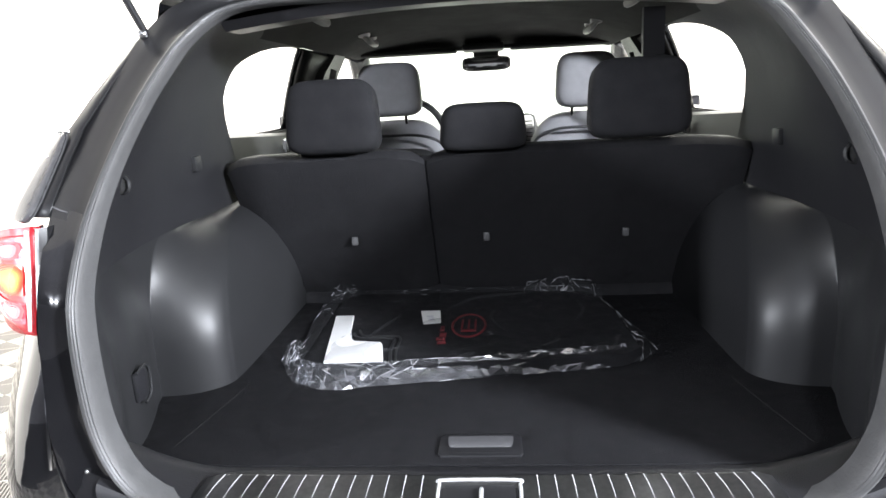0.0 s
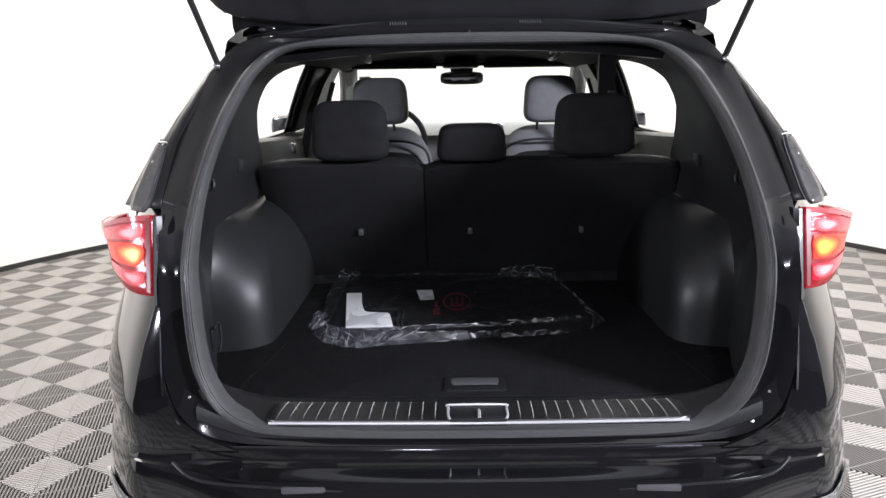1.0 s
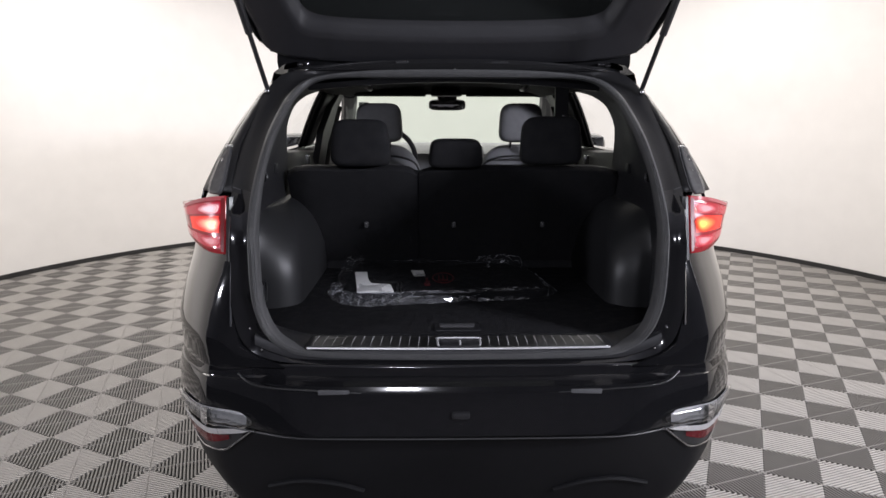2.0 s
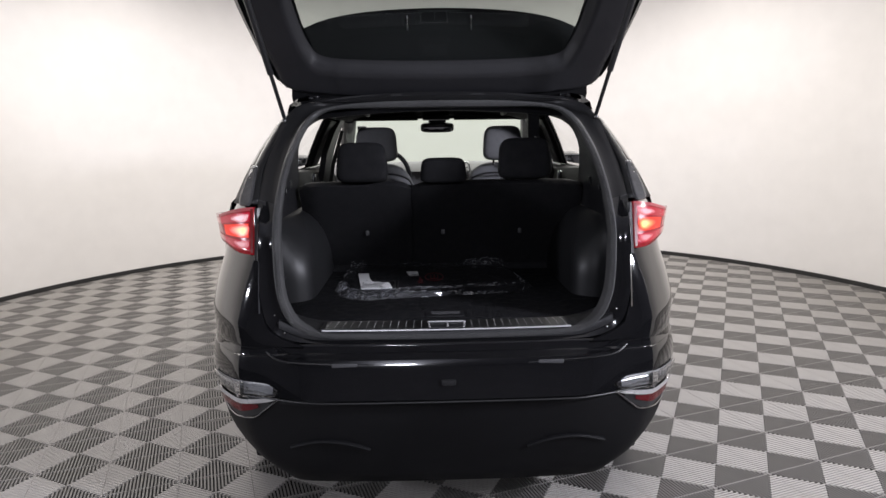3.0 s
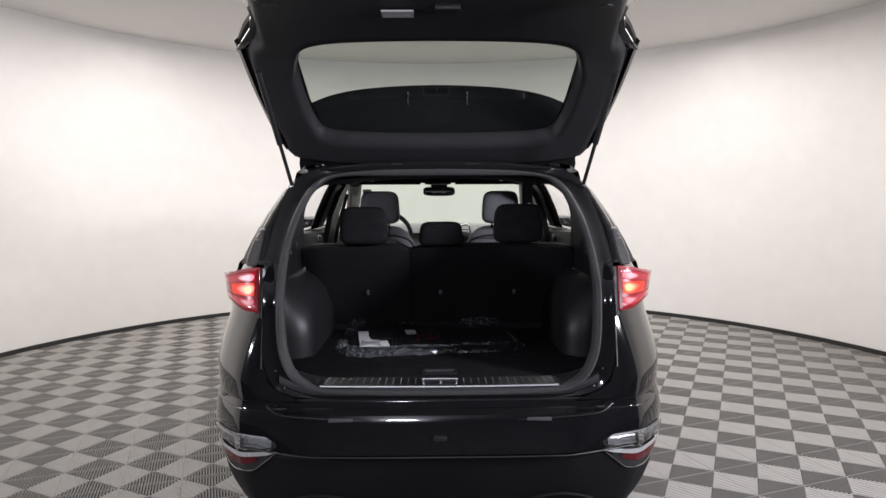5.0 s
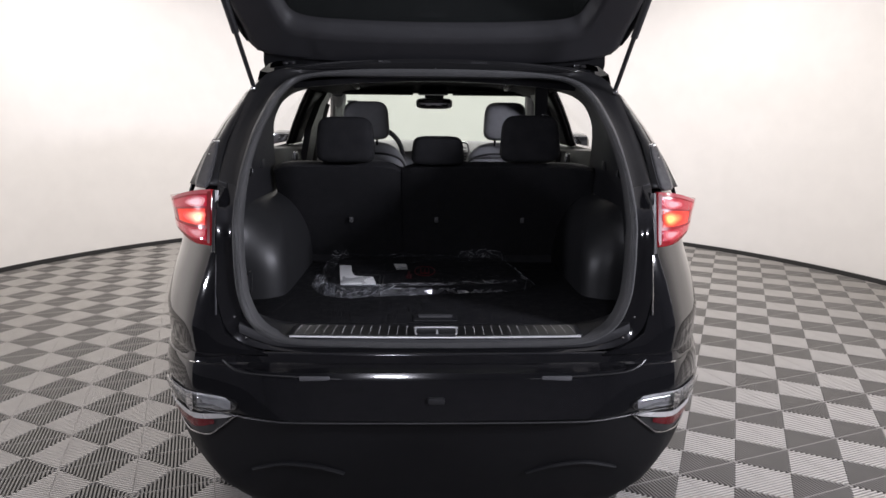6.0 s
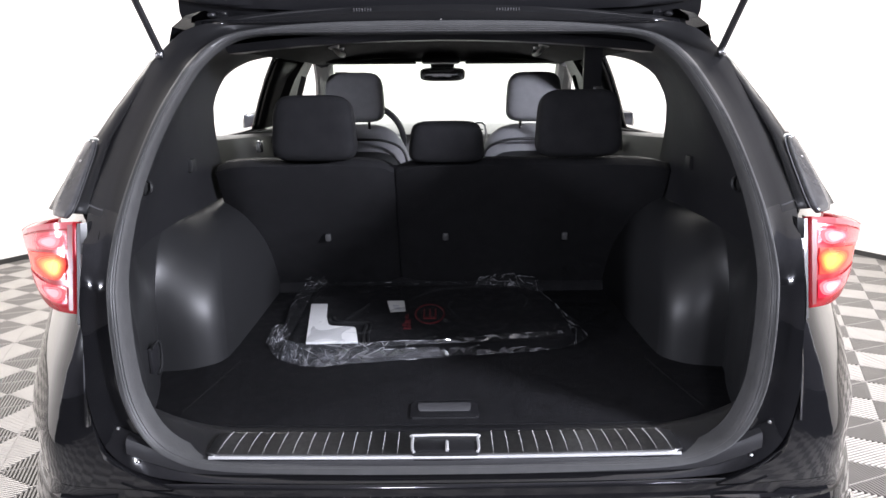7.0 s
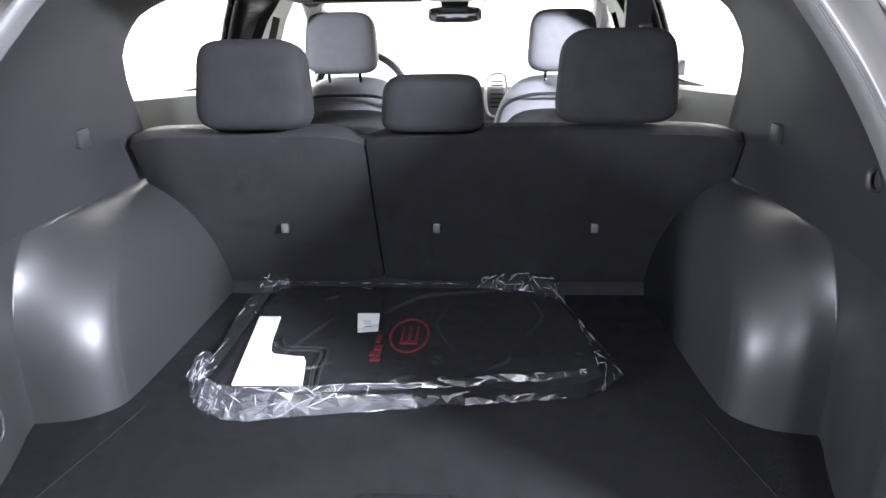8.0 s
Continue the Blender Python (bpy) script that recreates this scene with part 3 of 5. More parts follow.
for s in (-1, 1):
    # chrome line in place of the glint on the wing beside the shut face
    part("wing_edge_glint", tube([(s * 0.650, at_x(0.65, 0.9, lerp(z, WING), z), z) for z in (0.86, 0.92, 0.98, 1.04)], 0.003, 6), CHROME, car)
    # spring strut and its ball ends
    strut = part("strut", tube([(s * 0.611, 0.384, 1.526), (s * 0.637, 0.245, 1.735)], 0.0075, 10), TRIM_DARK, car, "black gas strut holding the tailgate")
    part("strut_sleeve", tube([(s * 0.631, 0.272, 1.690), (s * 0.666, 0.11, 1.945)], 0.0115, 12), TRIM_DARK, strut)
    part("ball_end", cushion((s * 0.612, 0.378, 1.523), (0.010, 0.010, 0.010), 2), STEEL, strut)
    part("hinge", box((s * 0.50, 0.495, 1.612), (0.03, 0.05, 0.02), 0.005), PAINT, car)
    part("panel_joint", tube([(s * 0.618, 0.108, 1.226), (s * 0.645, 0.108, 1.235), (s * 0.664, 0.112, 1.242)], 0.002, 6), DULL, car)
    # chrome beads added for the small sparkles in the shut face
    for x, y, z in ((0.60, -0.016, 0.85), (0.565, -0.03, 0.79)):
        part("sparkle_bead", cushion((s * x, y, z), (0.004, 0.004, 0.004), 2, 10, 6), CHROME, car)

# ---- tail lamps ----


def skin(x, z):
    """The tail's outer skin at (x, z): how far forward it lies."""
    if z >= 0.745:
        w, r = lerp(z, SIDE_W), lerp(z, WING)
        return at_x(min(x, w * 0.985), w, r, z)
    w, r = (lerp(z, [(row[0], row[k]) for row in LOW[3:] + UP[1:]]) for k in (1, 2))
    return at_x(min(x, w * 0.985), w, r, z) - r + corner(r, x)


def on_skin(s, xs, low, high, off, nx=14, nz=5):
    """A sheet over the skin from xs[0] to xs[1]; low and high give its edges' heights along k = 0..1; off: how far proud."""
    rows = []
    for j in range(nz + 1):
        t = j / nz
        row = []
        for i in range(nx + 1):
            k = i / nx
            x = xs[0] + (xs[1] - xs[0]) * k
            z = lerp(k, low) * (1 - t) + lerp(k, high) * t
            y = skin(x, z)
            nx_ = (skin(x + 0.01, z) - skin(x - 0.01, z)) / 0.02
            n = Vector((nx_, -1, 0)).normalized()
            row.append((s * (x + n.x * off), y + n.y * off, z))
        rows.append(row)
    return loft(rows)


def lamp_at(u, v):
    """A point of the tail lamp's outer face: u from its inner edge (0) to its outer tip (1) and round the corner, v from its foot to its top."""
    inner, outer, wrap = Vector((0.668, 0.022 + 0.042 * v, 1.059 + 0.162 * v)), Vector((0.786 + 0.028 * v, 0.108 + 0.028 * v, 1.086 + 0.102 * v)), Vector((0.868, 0.33, 1.10 + 0.075 * v))
    if u <= 1:
        p = inner.lerp(outer, u)
        return p + Vector((0, -0.018 * math.sin(math.pi * u), 0.008 * math.sin(math.pi * u) * (2 * v - 1)))
    return outer.lerp(wrap, (u - 1) / 0.75) + Vector((0.014 * math.sin(math.pi * (u - 1) / 0.75), 0, 0))


def lamp_sheet(s, u0, u1, v0, v1, off, nu, nv):
    """A sheet on the lamp's face, standing proud by off."""
    rows = []
    for j in range(nv + 1):
        v, row = v0 + (v1 - v0) * j / nv, []
        for i in range(nu + 1):
            u = u0 + (u1 - u0) * i / nu
            d = lamp_at(min(u + 0.02, 1.75), v) - lamp_at(max(u - 0.02, 0.0), v)
            p = lamp_at(u, v) + Vector((d.y, -d.x, 0)).normalized() * off
            row.append((s * p.x, p.y, p.z))
        rows.append(row)
    return loft(rows)


def lamp_oval(s, uc, vc, ru, rv, off):
    """An uneven oval on the lamp's face."""
    bm, rim = bmesh.new(), []
    for i in range(24):
        a = 2 * math.pi * i / 24
        k = 1 + 0.10 * math.sin(3 * a + 1)
        u, v = uc + ru * k * math.cos(a), vc + rv * k * math.sin(a)
        d = lamp_at(u + 0.02, v) - lamp_at(u - 0.02, v)
        p = lamp_at(u, v) + Vector((d.y, -d.x, 0)).normalized() * off
        rim.append(bm.verts.new((s * p.x, p.y, p.z)))
    bm.faces.new(rim)
    return bm


for s in (-1, 1):
    lamp = thick(part("tail_lamp", lamp_sheet(s, 0.0, 1.75, 0.0, 1.0, 0.0, 30, 10), RED_MID, car, "glossy red tail lamp, lit orange inside"), 0.016)
    rows = []
    for k in np.linspace(-0.12, 0.98, 11):
        z = 1.059 + 0.162 * k
        ye, yl = lerp(z, [(0.99, -0.01), (1.085, 0.005), (1.16, 0.035), (1.245, 0.115)]), 0.022 + 0.042 * k
        rows.append([(s * (0.644 + 0.006 * max(0.0, k)), ye + 0.012, z), (s * 0.650, min(ye, yl + 0.006) + 0.002, z), (s * 0.658, yl + 0.0, z), (s * 0.665, yl + 0.001, z), (s * 0.669, yl + 0.006, z), (s * 0.671, yl + 0.03, z)])
    part("lamp_surround", loft(rows), SATIN, car, "satin black strip between shut line and lamp")
    part("lamp_band", lamp_sheet(s, 0.10, 1.45, 0.70, 0.90, 0.0022, 26, 3), RED_LENS, lamp, "bright red upper light band")
    part("lamp_band", lamp_sheet(s, 0.12, 1.30, 0.10, 0.30, 0.0022, 26, 3), RED_LENS, lamp, "bright red lower light band")
    part("lamp_cell", lamp_sheet(s, 0.14, 0.90, 0.36, 0.66, 0.0022, 16, 5), LAMP_ON, lamp, "glowing red-orange lamp cell")
    for k, m in enumerate(GLOW):
        f = 1 - k / len(GLOW)
        part("bulb_glow", lamp_oval(s, 0.40 - 0.02 * k, 0.51, 0.05 + 0.25 * f, 0.045 + 0.10 * f, 0.0030 + 0.0006 * k), m, lamp, "orange glow round the bulb")
    for v in (0.79, 0.21):
        for k, m in enumerate(PALE_GLOW):
            part("bulb_spot", lamp_oval(s, 0.36, v, 0.24 - 0.06 * k, 0.085 - 0.020 * k, 0.0032 + 0.0006 * k), m, lamp, "pale lit spot in the light band")
    part("lamp_bar", lamp_sheet(s, 0.02, 0.09, 0.04, 0.97, 0.0026, 3, 8), RED_DARK, lamp, "dark red inner border")
    part("lamp_cap", lamp_sheet(s, 0.02, 1.55, 0.93, 1.0, 0.0024, 24, 2), RED_CAP, lamp, "pinkish clear upper edge")
    # fog cluster in the bumper's corner
    fog = thick(part("fog_lamp", on_skin(s, (0.580, 0.852), [(0, 0.602), (0.1, 0.579), (0.5, 0.561), (1, 0.556)], [(0, 0.612), (0.08, 0.624), (0.5, 0.627), (1, 0.620)], 0.012), LENS, car, "clear lamp lens low in the bumper corner"), 0.008)
    part("reflector_bowl", on_skin(s, (0.60, 0.85), [(0, 0.594), (0.45, 0.571), (1, 0.562)], [(0, 0.618), (0.08, 0.628), (0.5, 0.630), (1, 0.622)], 0.004), BOWL, fog, "silver faceted lamp bowl")
    part("lamp_divider", on_skin(s, (0.715, 0.735), [(0, 0.584), (1, 0.550)], [(0, 0.634), (1, 0.622)], 0.016, 2, 2), CHROME, fog)
    part("chrome_strip", on_skin(s, (0.578, 0.868), [(0, 0.571), (0.15, 0.555), (0.5, 0.537), (1, 0.532)], [(0, 0.583), (0.15, 0.569), (0.5, 0.555), (1, 0.548)], 0.018, nz=2), SILVER, fog, "bright chrome strip")
    part("red_reflector", on_skin(s, (0.665, 0.865), [(0, 0.526), (0.4, 0.496), (1, 0.498)], [(0, 0.540), (0.5, 0.529), (1, 0.524)], 0.010, nz=3), RED_PLAIN, fog, "dark red reflector wedge")
    part("reflector_bed", on_skin(s, (0.625, 0.875), [(0, 0.529), (0.25, 0.491), (0.5, 0.474), (1, 0.485)], [(0, 0.556), (0.5, 0.537), (1, 0.532)], 0.005, nz=3), TRIM, fog)
    part("chrome_edge", tube(smooth_line([(s * x, skin(x, z) - 0.006, z) for x, z in ((0.590, 0.565), (0.606, 0.553), (0.65, 0.515), (0.69, 0.486), (0.754, 0.470), (0.79, 0.467), (0.82, 0.477), (0.85, 0.52), (0.862, 0.56))], 4), 0.0034, 8), STEEL, fog, "chrome edge under the reflector")

# ---- inside: boot ----
part("boot_floor", slab([(-0.60, 0.085), (-0.30, 0.075), (0.30, 0.075), (0.60, 0.085), (0.65, 0.20), (0.675, 0.34), (0.66, 1.0), (-0.66, 1.0), (-0.675, 0.34), (-0.65, 0.20)], 0.76, 0.80, 0.006), CARPET, car, "black carpeted boot floor")
part("boot_tub", box((0, 0.5, 0.70), (1.3, 1.0, 0.12), 0.02), MATTE, car)
for s in (-1, 1):
    part("floor_seam", tube([(s * 0.545, 0.135, 0.7997), (s * 0.515, 0.30, 0.7997), (s * 0.50, 0.39, 0.7997)], 0.0010, 6), FLOOR_BASE, car)
rows = []
for x in np.linspace(-0.585, 0.585, 31):
    e = max(0.0, (abs(x) - 0.40) / 0.185)
    rows.append([(x, y, z + 0.05 * e * e) for y, z in ((-0.028, 0.755), (-0.027, 0.775), (-0.022, 0.783), (0.0, 0.789), (0.05, 0.799), (0.072, 0.799), (0.085, 0.79))])
part("sill_trim", loft(rows), TRIM_DARK, car, "black plastic loading sill")
plate_bm = bmesh.new()
rows = []
for x in np.linspace(-0.446, 0.446, 45):
    e = max(0.0, (abs(x) - 0.425) / 0.021)
    rows.append([(x * (1 - 0.022 * k), -0.021 + 0.064 * k + 0.010 * e * e * (1 - 2 * k), 0.7880 + 0.012 * k + 0.004 * (x / 0.44) ** 2) for k in (0, 0.1, 0.35, 0.7, 0.95, 1)])
loft(rows, False, plate_bm)
plate = thick(part("sill_plate", plate_bm, PLATE, car, "ribbed brushed steel sill plate"), 0.003, 1.0)
part("plate_lip", tube([(x, -0.023, 0.7880 + 0.004 * (x / 0.44) ** 2) for x in np.linspace(-0.438, 0.438, 13)], 0.0032, 8), BRIGHT, plate)
for s in (-1, 1):
    for i in range(13):
        x = 0.090 + 0.0278 * i
        lean, up = 0.014 * (x / 0.44) ** 1.5, 0.004 * (x / 0.44) ** 2
        line = [(s * (x - lean * k * k), -0.018 + 0.060 * k, 0.7905 + 0.0118 * k + up) for k in (0, 0.25, 0.5, 0.75, 1)]
        part("rib", tube(line, 0.0012, 6), BRIGHT, plate)
latch = part("latch_cover", box((0, 0.009, 0.7880), (0.124, 0.066, 0.020), 0.005), TRIM_DARK, car, "black latch well with a chrome frame")
part("latch_frame", tube(smooth_line([(s * x, y, z) for s, x, y, z in ((-1, 0.058, -0.022, 0.7975), (-1, 0.062, -0.012, 0.7990), (-1, 0.062, 0.022, 0.8005), (-1, 0.056, 0.031, 0.8015), (1, 0.056, 0.031, 0.8015), (1, 0.062, 0.022, 0.8005), (1, 0.062, -0.012, 0.7990), (1, 0.058, -0.022, 0.7975))], 4), 0.0027, 8), BRIGHT, latch)
part("latch_well", box((0, 0.004, 0.7975), (0.108, 0.046, 0.003), 0.001), TRIM_DARK, latch)
part("striker", tube([(0.003, 0.010, 0.8000), (0.003, -0.004, 0.8030), (0.003, -0.020, 0.8000)], 0.0032, 8), BRIGHT, latch, "bright striker loop")
pull = part("floor_pull", slab([(-0.066, 0.096), (0.066, 0.096), (0.071, 0.104), (0.070, 0.155), (0.060, 0.166), (-0.060, 0.166), (-0.070, 0.155), (-0.071, 0.104)], 0.797, 0.8035, 0.002), TRIM_DARK, car, "black floor pull handle")
part("pull_flap", loft([[(x * w, y, z) for x in (-1, -0.96, -0.5, 0.5, 0.96, 1)] for y, z, w in ((0.120, 0.8040, 0.050), (0.124, 0.8062, 0.054), (0.140, 0.8055, 0.056), (0.156, 0.8042, 0.055))]), DULL, pull, "grey handle flap")
for k in range(6):
    part("pull_mark", box((-0.035 + 0.014 * k, 0.106, 0.8037), (0.009, 0.004, 0.001)), TRIM, pull)

SEAL_X = [(0.795, 0.494), (0.835, 0.542), (0.902, 0.571), (0.975, 0.581), (1.07, 0.584), (1.135, 0.588), (1.222, 0.590), (1.304, 0.588), (1.382, 0.577), (1.446, 0.558), (1.508, 0.530), (1.555, 0.482)]
for s in (-1, 1):
    # lower side lining with its wheel box
    rows = []
    for z in (0.795, 0.83, 0.86, 0.89, 0.92, 0.945, 0.97, 0.99, 1.01, 1.03, 1.048, 1.065, 1.08, 1.092, 1.102, 1.111, 1.118, 1.123, 1.126, 1.14):
        e = 1 - math.sqrt(max(0.0, 1 - (max(0.0, z - 0.89) / 0.236) ** 2))  # the wheel box shrinks to nothing like a dome
        xs, yb, up = lerp(z, SEAL_X), back(z), min(1.0, max(0.0, (z - 1.0) / 0.126))
        pts = [(xs - 0.010, yb + 0.022), (xs - 0.002, yb + 0.042), (max(0.574, xs) + 0.013 * up, yb + 0.07), (0.598 + 0.015 * up, yb + 0.11), (0.614 + 0.011 * up, max(0.17, yb + 0.13))]
        face = [(x + (0.668 - x) * e, min(y + 0.42 * e * min(1.0, 0.25 + 0.75 * (0.668 - x) / 0.125), 1.04 - 0.002 * i)) for i, (x, y) in enumerate(((0.668, 0.331), (0.655, 0.333), (0.622, 0.338), (0.590, 0.349), (0.562, 0.368), (0.546, 0.388), (0.540, 0.404), (0.537, 0.42), (0.533, 0.50), (0.531, 0.72), (0.531, 1.00)))]
        pts += [(0.640 + 0.028 * e, 0.250), (0.658 + 0.010 * e, 0.295), (0.668, 0.330 + 0.1 * e)]
        rows.append(smooth_line([(s * x, y, z) for x, y in pts], 3) + smooth_line([(s * x, y, z) for x, y in face], 3))
    lining = part("side_lining", loft(rows), TRIM, car, "dark grey moulded boot side lining with wheel box", sharp=60)
    # cubby mouth low in the lining; a darker block stands for its shaded hollow
    if s < 0:
        part("cubby_rim", tube(smooth_line([(s * 0.600, y, z) for y, z in ((0.150, 0.935), (0.178, 0.94), (0.190, 0.925), (0.186, 0.885), (0.165, 0.872))], 5), 0.0028, 8), TRIM, lining)
        part("cubby_hollow_shade", box((s * 0.606, 0.165, 0.907), (0.010, 0.036, 0.056), 0.005), TRIM_DARK, lining)
    part("hook_cup", cushion((s * 0.600, 0.205, 1.262), (0.012, 0.018, 0.018), 2.5), FLOOR_BASE, lining)
    part("hook", tube(smooth_line([(s * 0.595, 0.202, 1.275), (s * 0.583, 0.198, 1.269), (s * 0.583, 0.196, 1.255), (s * 0.593, 0.198, 1.249)], 3), 0.004, 6), TRIM, lining)
    part("shelf_clip", box((s * 0.652, 0.60, 1.256), (0.016, 0.034, 0.036), 0.005), TRIM, lining)
    # upper pillar lining up to the side window's edge
    rows = []
    for z in (1.128, 1.16, 1.20, 1.25, 1.30, 1.35, 1.40, 1.43, 1.46, 1.48, 1.495, 1.51, 1.525, 1.535, 1.545, 1.551, 1.56, 1.568):
        y0 = back(z) + 0.022
        bow = lerp(z, [(1.128, 3.8), (1.35, 2.2)])
        y1 = lerp(z, [(1.128, 0.88), (1.16, 0.87), (1.25, 0.85), (1.31, 0.815), (1.36, 0.790), (1.405, 0.782), (1.45, 0.805), (1.48, 0.845), (1.505, 0.91), (1.525, 0.99), (1.54, 1.09), (1.551, 1.22), (1.56, 1.40), (1.568, 1.60)])
        x0, x1 = lerp(z, SEAL_X) - 0.010, lerp(z, [(1.16, 0.668), (1.31, 0.654), (1.42, 0.640), (1.50, 0.618), (1.565, 0.575)])
        rows.append([(s * (x0 + (x1 - x0) * min(1.0, 1 - (1 - k) ** bow)), y0 + (y1 - y0) * k, z) for k in np.linspace(0, 1, 13)] + [(s * (x1 + 0.03), y1 + 0.012, z)])
    part("pillar_lining", loft(rows), PILLAR_TRIM, car, "dark grey rear pillar lining", sharp=60)
    # door linings and belt line inside
    part("door_lining", loft([[(s * x, y, z - 0.055 * (y - 0.88)) for y in (0.86, 1.3, 1.74, 2.2, 2.75)] for x, z in ((0.70, 0.75), (0.685, 1.0), (0.680, 1.15), (0.690, 1.26), (0.700, 1.296), (0.715, 1.306), (0.76, 1.306))]), DOOR_TRIM, car, "grey door lining")
    part("door_pull", box((s * 0.675, 1.345, 1.236), (0.02, 0.03, 0.045), 0.006), CHROME, car)
    part("b_pillar_lining", loft([[(s * x, y, z) for x, y in ((xx + 0.03, y0 - 0.0), (xx, y0 + 0.02), (xx, y1 - 0.02), (xx + 0.03, y1))] for xx, y0, y1, z in ((0.675, 1.58, 1.95, 1.17), (0.640, 1.60, 1.92, 1.36), (0.60, 1.66, 1.92, 1.48), (0.55, 1.74, 1.94, 1.585))]), PILLAR_TRIM, car)
    part("belt_strap", tube([(s * 0.545, 1.60, 1.49), (s * 0.60, 1.575, 1.30), (s * 0.645, 1.55, 1.05)], 0.013, 8, flat=0.15), TRIM, car, "black seat belt strap")
    for y, z in ((0.90, 1.612), (1.66, 1.606)):
        g = part("grab_handle", tube(smooth_line([(s * 0.42, y - 0.075, z), (s * 0.40, y - 0.06, z - 0.026), (s * 0.40, y + 0.06, z - 0.026), (s * 0.42, y + 0.075, z)], 4), 0.011, 8), HANDLE, car, "pale grey ceiling grab handle")
        for d in (-0.07, 0.07):
            part("handle_foot", cushion((s * 0.42, y + d, z + 0.002), (0.024, 0.018, 0.014), 2.6, 16, 10), SILVER, g)

rows = []
for y in np.linspace(0.47, 2.2, 13):
    rows.append([(x, y, 1.588 + 0.052 * (1 - abs(x / 0.57) ** 3) * min(1.0, (y - 0.47) / 0.3) - 0.035 * abs(x / 0.56) ** 4 - 0.06 * max(0, (y - 1.5) / 0.7) ** 2 * (1 - abs(x / 0.57) ** 3)) for x in np.linspace(-0.57, 0.57, 17)])
part("headliner", loft(rows), LINER, car, "grey cloth headliner")
part("header_trim", loft([[(x, y + 0.02 * (x / 0.5) ** 2, z - 0.028 * (x / 0.5) ** 2) for x in np.linspace(-0.5, 0.5, 13)] for y, z in ((0.455, 1.575), (0.48, 1.558), (0.56, 1.560), (0.66, 1.60))]), TRIM_DARK, car)
part("sun_visor", box((-0.32, 2.12, 1.562), (0.42, 0.14, 0.016), 0.007), LINER, car)
part("sun_visor", box((0.34, 2.12, 1.562), (0.42, 0.14, 0.016), 0.007), LINER, car)
part("front_header", box((0, 2.215, 1.595), (1.16, 0.05, 0.06), 0.012), TRIM, car)
console = part("roof_console", box((0.01, 2.10, 1.568), (0.18, 0.16, 0.03), 0.01), TRIM, car)
mirror = part("rear_view_mirror", cushion((0.020, 2.28, 1.507), (0.114, 0.022, 0.034), 4.0), TRIM_DARK, car, "black rear-view mirror")
part("mirror_face", box((0.020, 2.257, 1.507), (0.205, 0.004, 0.052), 0.0015), CHROME, mirror)
part("mirror_stem", tube([(0.020, 2.29, 1.52), (0.020, 2.33, 1.56)], 0.018), TRIM_DARK, mirror)
part("mirror_base", box((0.020, 2.30, 1.552), (0.12, 0.06, 0.03), 0.01), TRIM_DARK, mirror)

# ---- seats ----


def seat_line(z):
    return lerp(z, [(0.78, 0.965), (1.0, 0.845), (1.25, 0.715)])


def backrest(name, x0, x1, label):
    """One part of the folding rear bench, seen from behind: a padded, leaning slab with a rolled top."""
    rows = []
    ring = [(0.0, 0.79), (0.0, 0.95), (0.0, 1.10), (0.0, 1.20), (0.008, 1.235), (0.03, 1.252), (0.07, 1.255), (0.11, 1.245), (0.13, 1.21), (0.13, 0.80)]
    for i, x in enumerate(np.linspace(x0, x1, 17)):
        e = min(i, 16 - i)
        g = (0.022, 0.007, 0.002)[e] if e < 3 else 0
        rows.append([(x, seat_line(z) + d + (g if d < 0.06 else -g * 0.5), z - (g if z > 1.22 else 0)) for d, z in ring])
    bm = loft(rows)
    for row in (rows[0], rows[-1]):
        bm.faces.new([bm.verts.new(p) for p in row])
    bmesh.ops.remove_doubles(bm, verts=bm.verts, dist=1e-5)
    return part(name, bm, CLOTH, car, label, sharp=50)


narrow = backrest("rear_backrest", -0.645, -0.135, "black rear seat backrest, narrow part")
broad = backrest("rear_backrest", -0.129, 0.66, "black rear seat backrest, broad part")
# dark filler added behind the gap, stopping light between the two backrests
part("seat_gap_filler", loft([[(x, seat_line(z) + 0.035, z) for z in (0.79, 0.95, 1.10, 1.20, 1.235)] for x in (-0.15, -0.115)]), TRIM_DARK, car)
for x, par in ((-0.350, narrow), (0.010, broad), (0.376, broad)):
    part("anchor_cap", box((x + 0.003, 0.836, 1.004), (0.018, 0.012, 0.024), 0.005), PALE_GREY, par, "small grey child seat anchor")
part("rear_bench", box((0, 1.15, 0.74), (1.26, 0.46, 0.2), 0.06, seg=4), CLOTH, car)


def headrest(c, s, mat_, lean, par=None, pw=5.0):
    h = part("headrest", cushion(c, s, pw, 44, 24, lean, 0.06), mat_, par or car, "padded headrest on two posts")
    for d in (-0.45, 0.45):
        part("post", tube([(c[0] + d * s[0], c[1] + 0.004, c[2] - s[2] * 0.8), (c[0] + d * s[0], c[1] + 0.03, c[2] - s[2] - 0.03)], 0.006, 8), CHROME, h)
    return h


headrest((-0.352, 0.742, 1.339), (0.112, 0.055, 0.090), CLOTH, 8, narrow)
headrest((0.384, 0.742, 1.349), (0.115, 0.055, 0.092), CLOTH, 8, broad)
headrest((0.015, 0.742, 1.302), (0.103, 0.050, 0.055), CLOTH, -4, broad)
belt = part("centre_belt", slab([(0.418, 0.85), (0.470, 0.85), (0.470, 0.87), (0.418, 0.87)], 1.435, 1.565, 0.004), TRIM_DARK, car, "black ceiling belt holder")
part("belt_tongue", box((0.46, 0.85, 1.435), (0.028, 0.012, 0.03), 0.003), CHROME, belt)

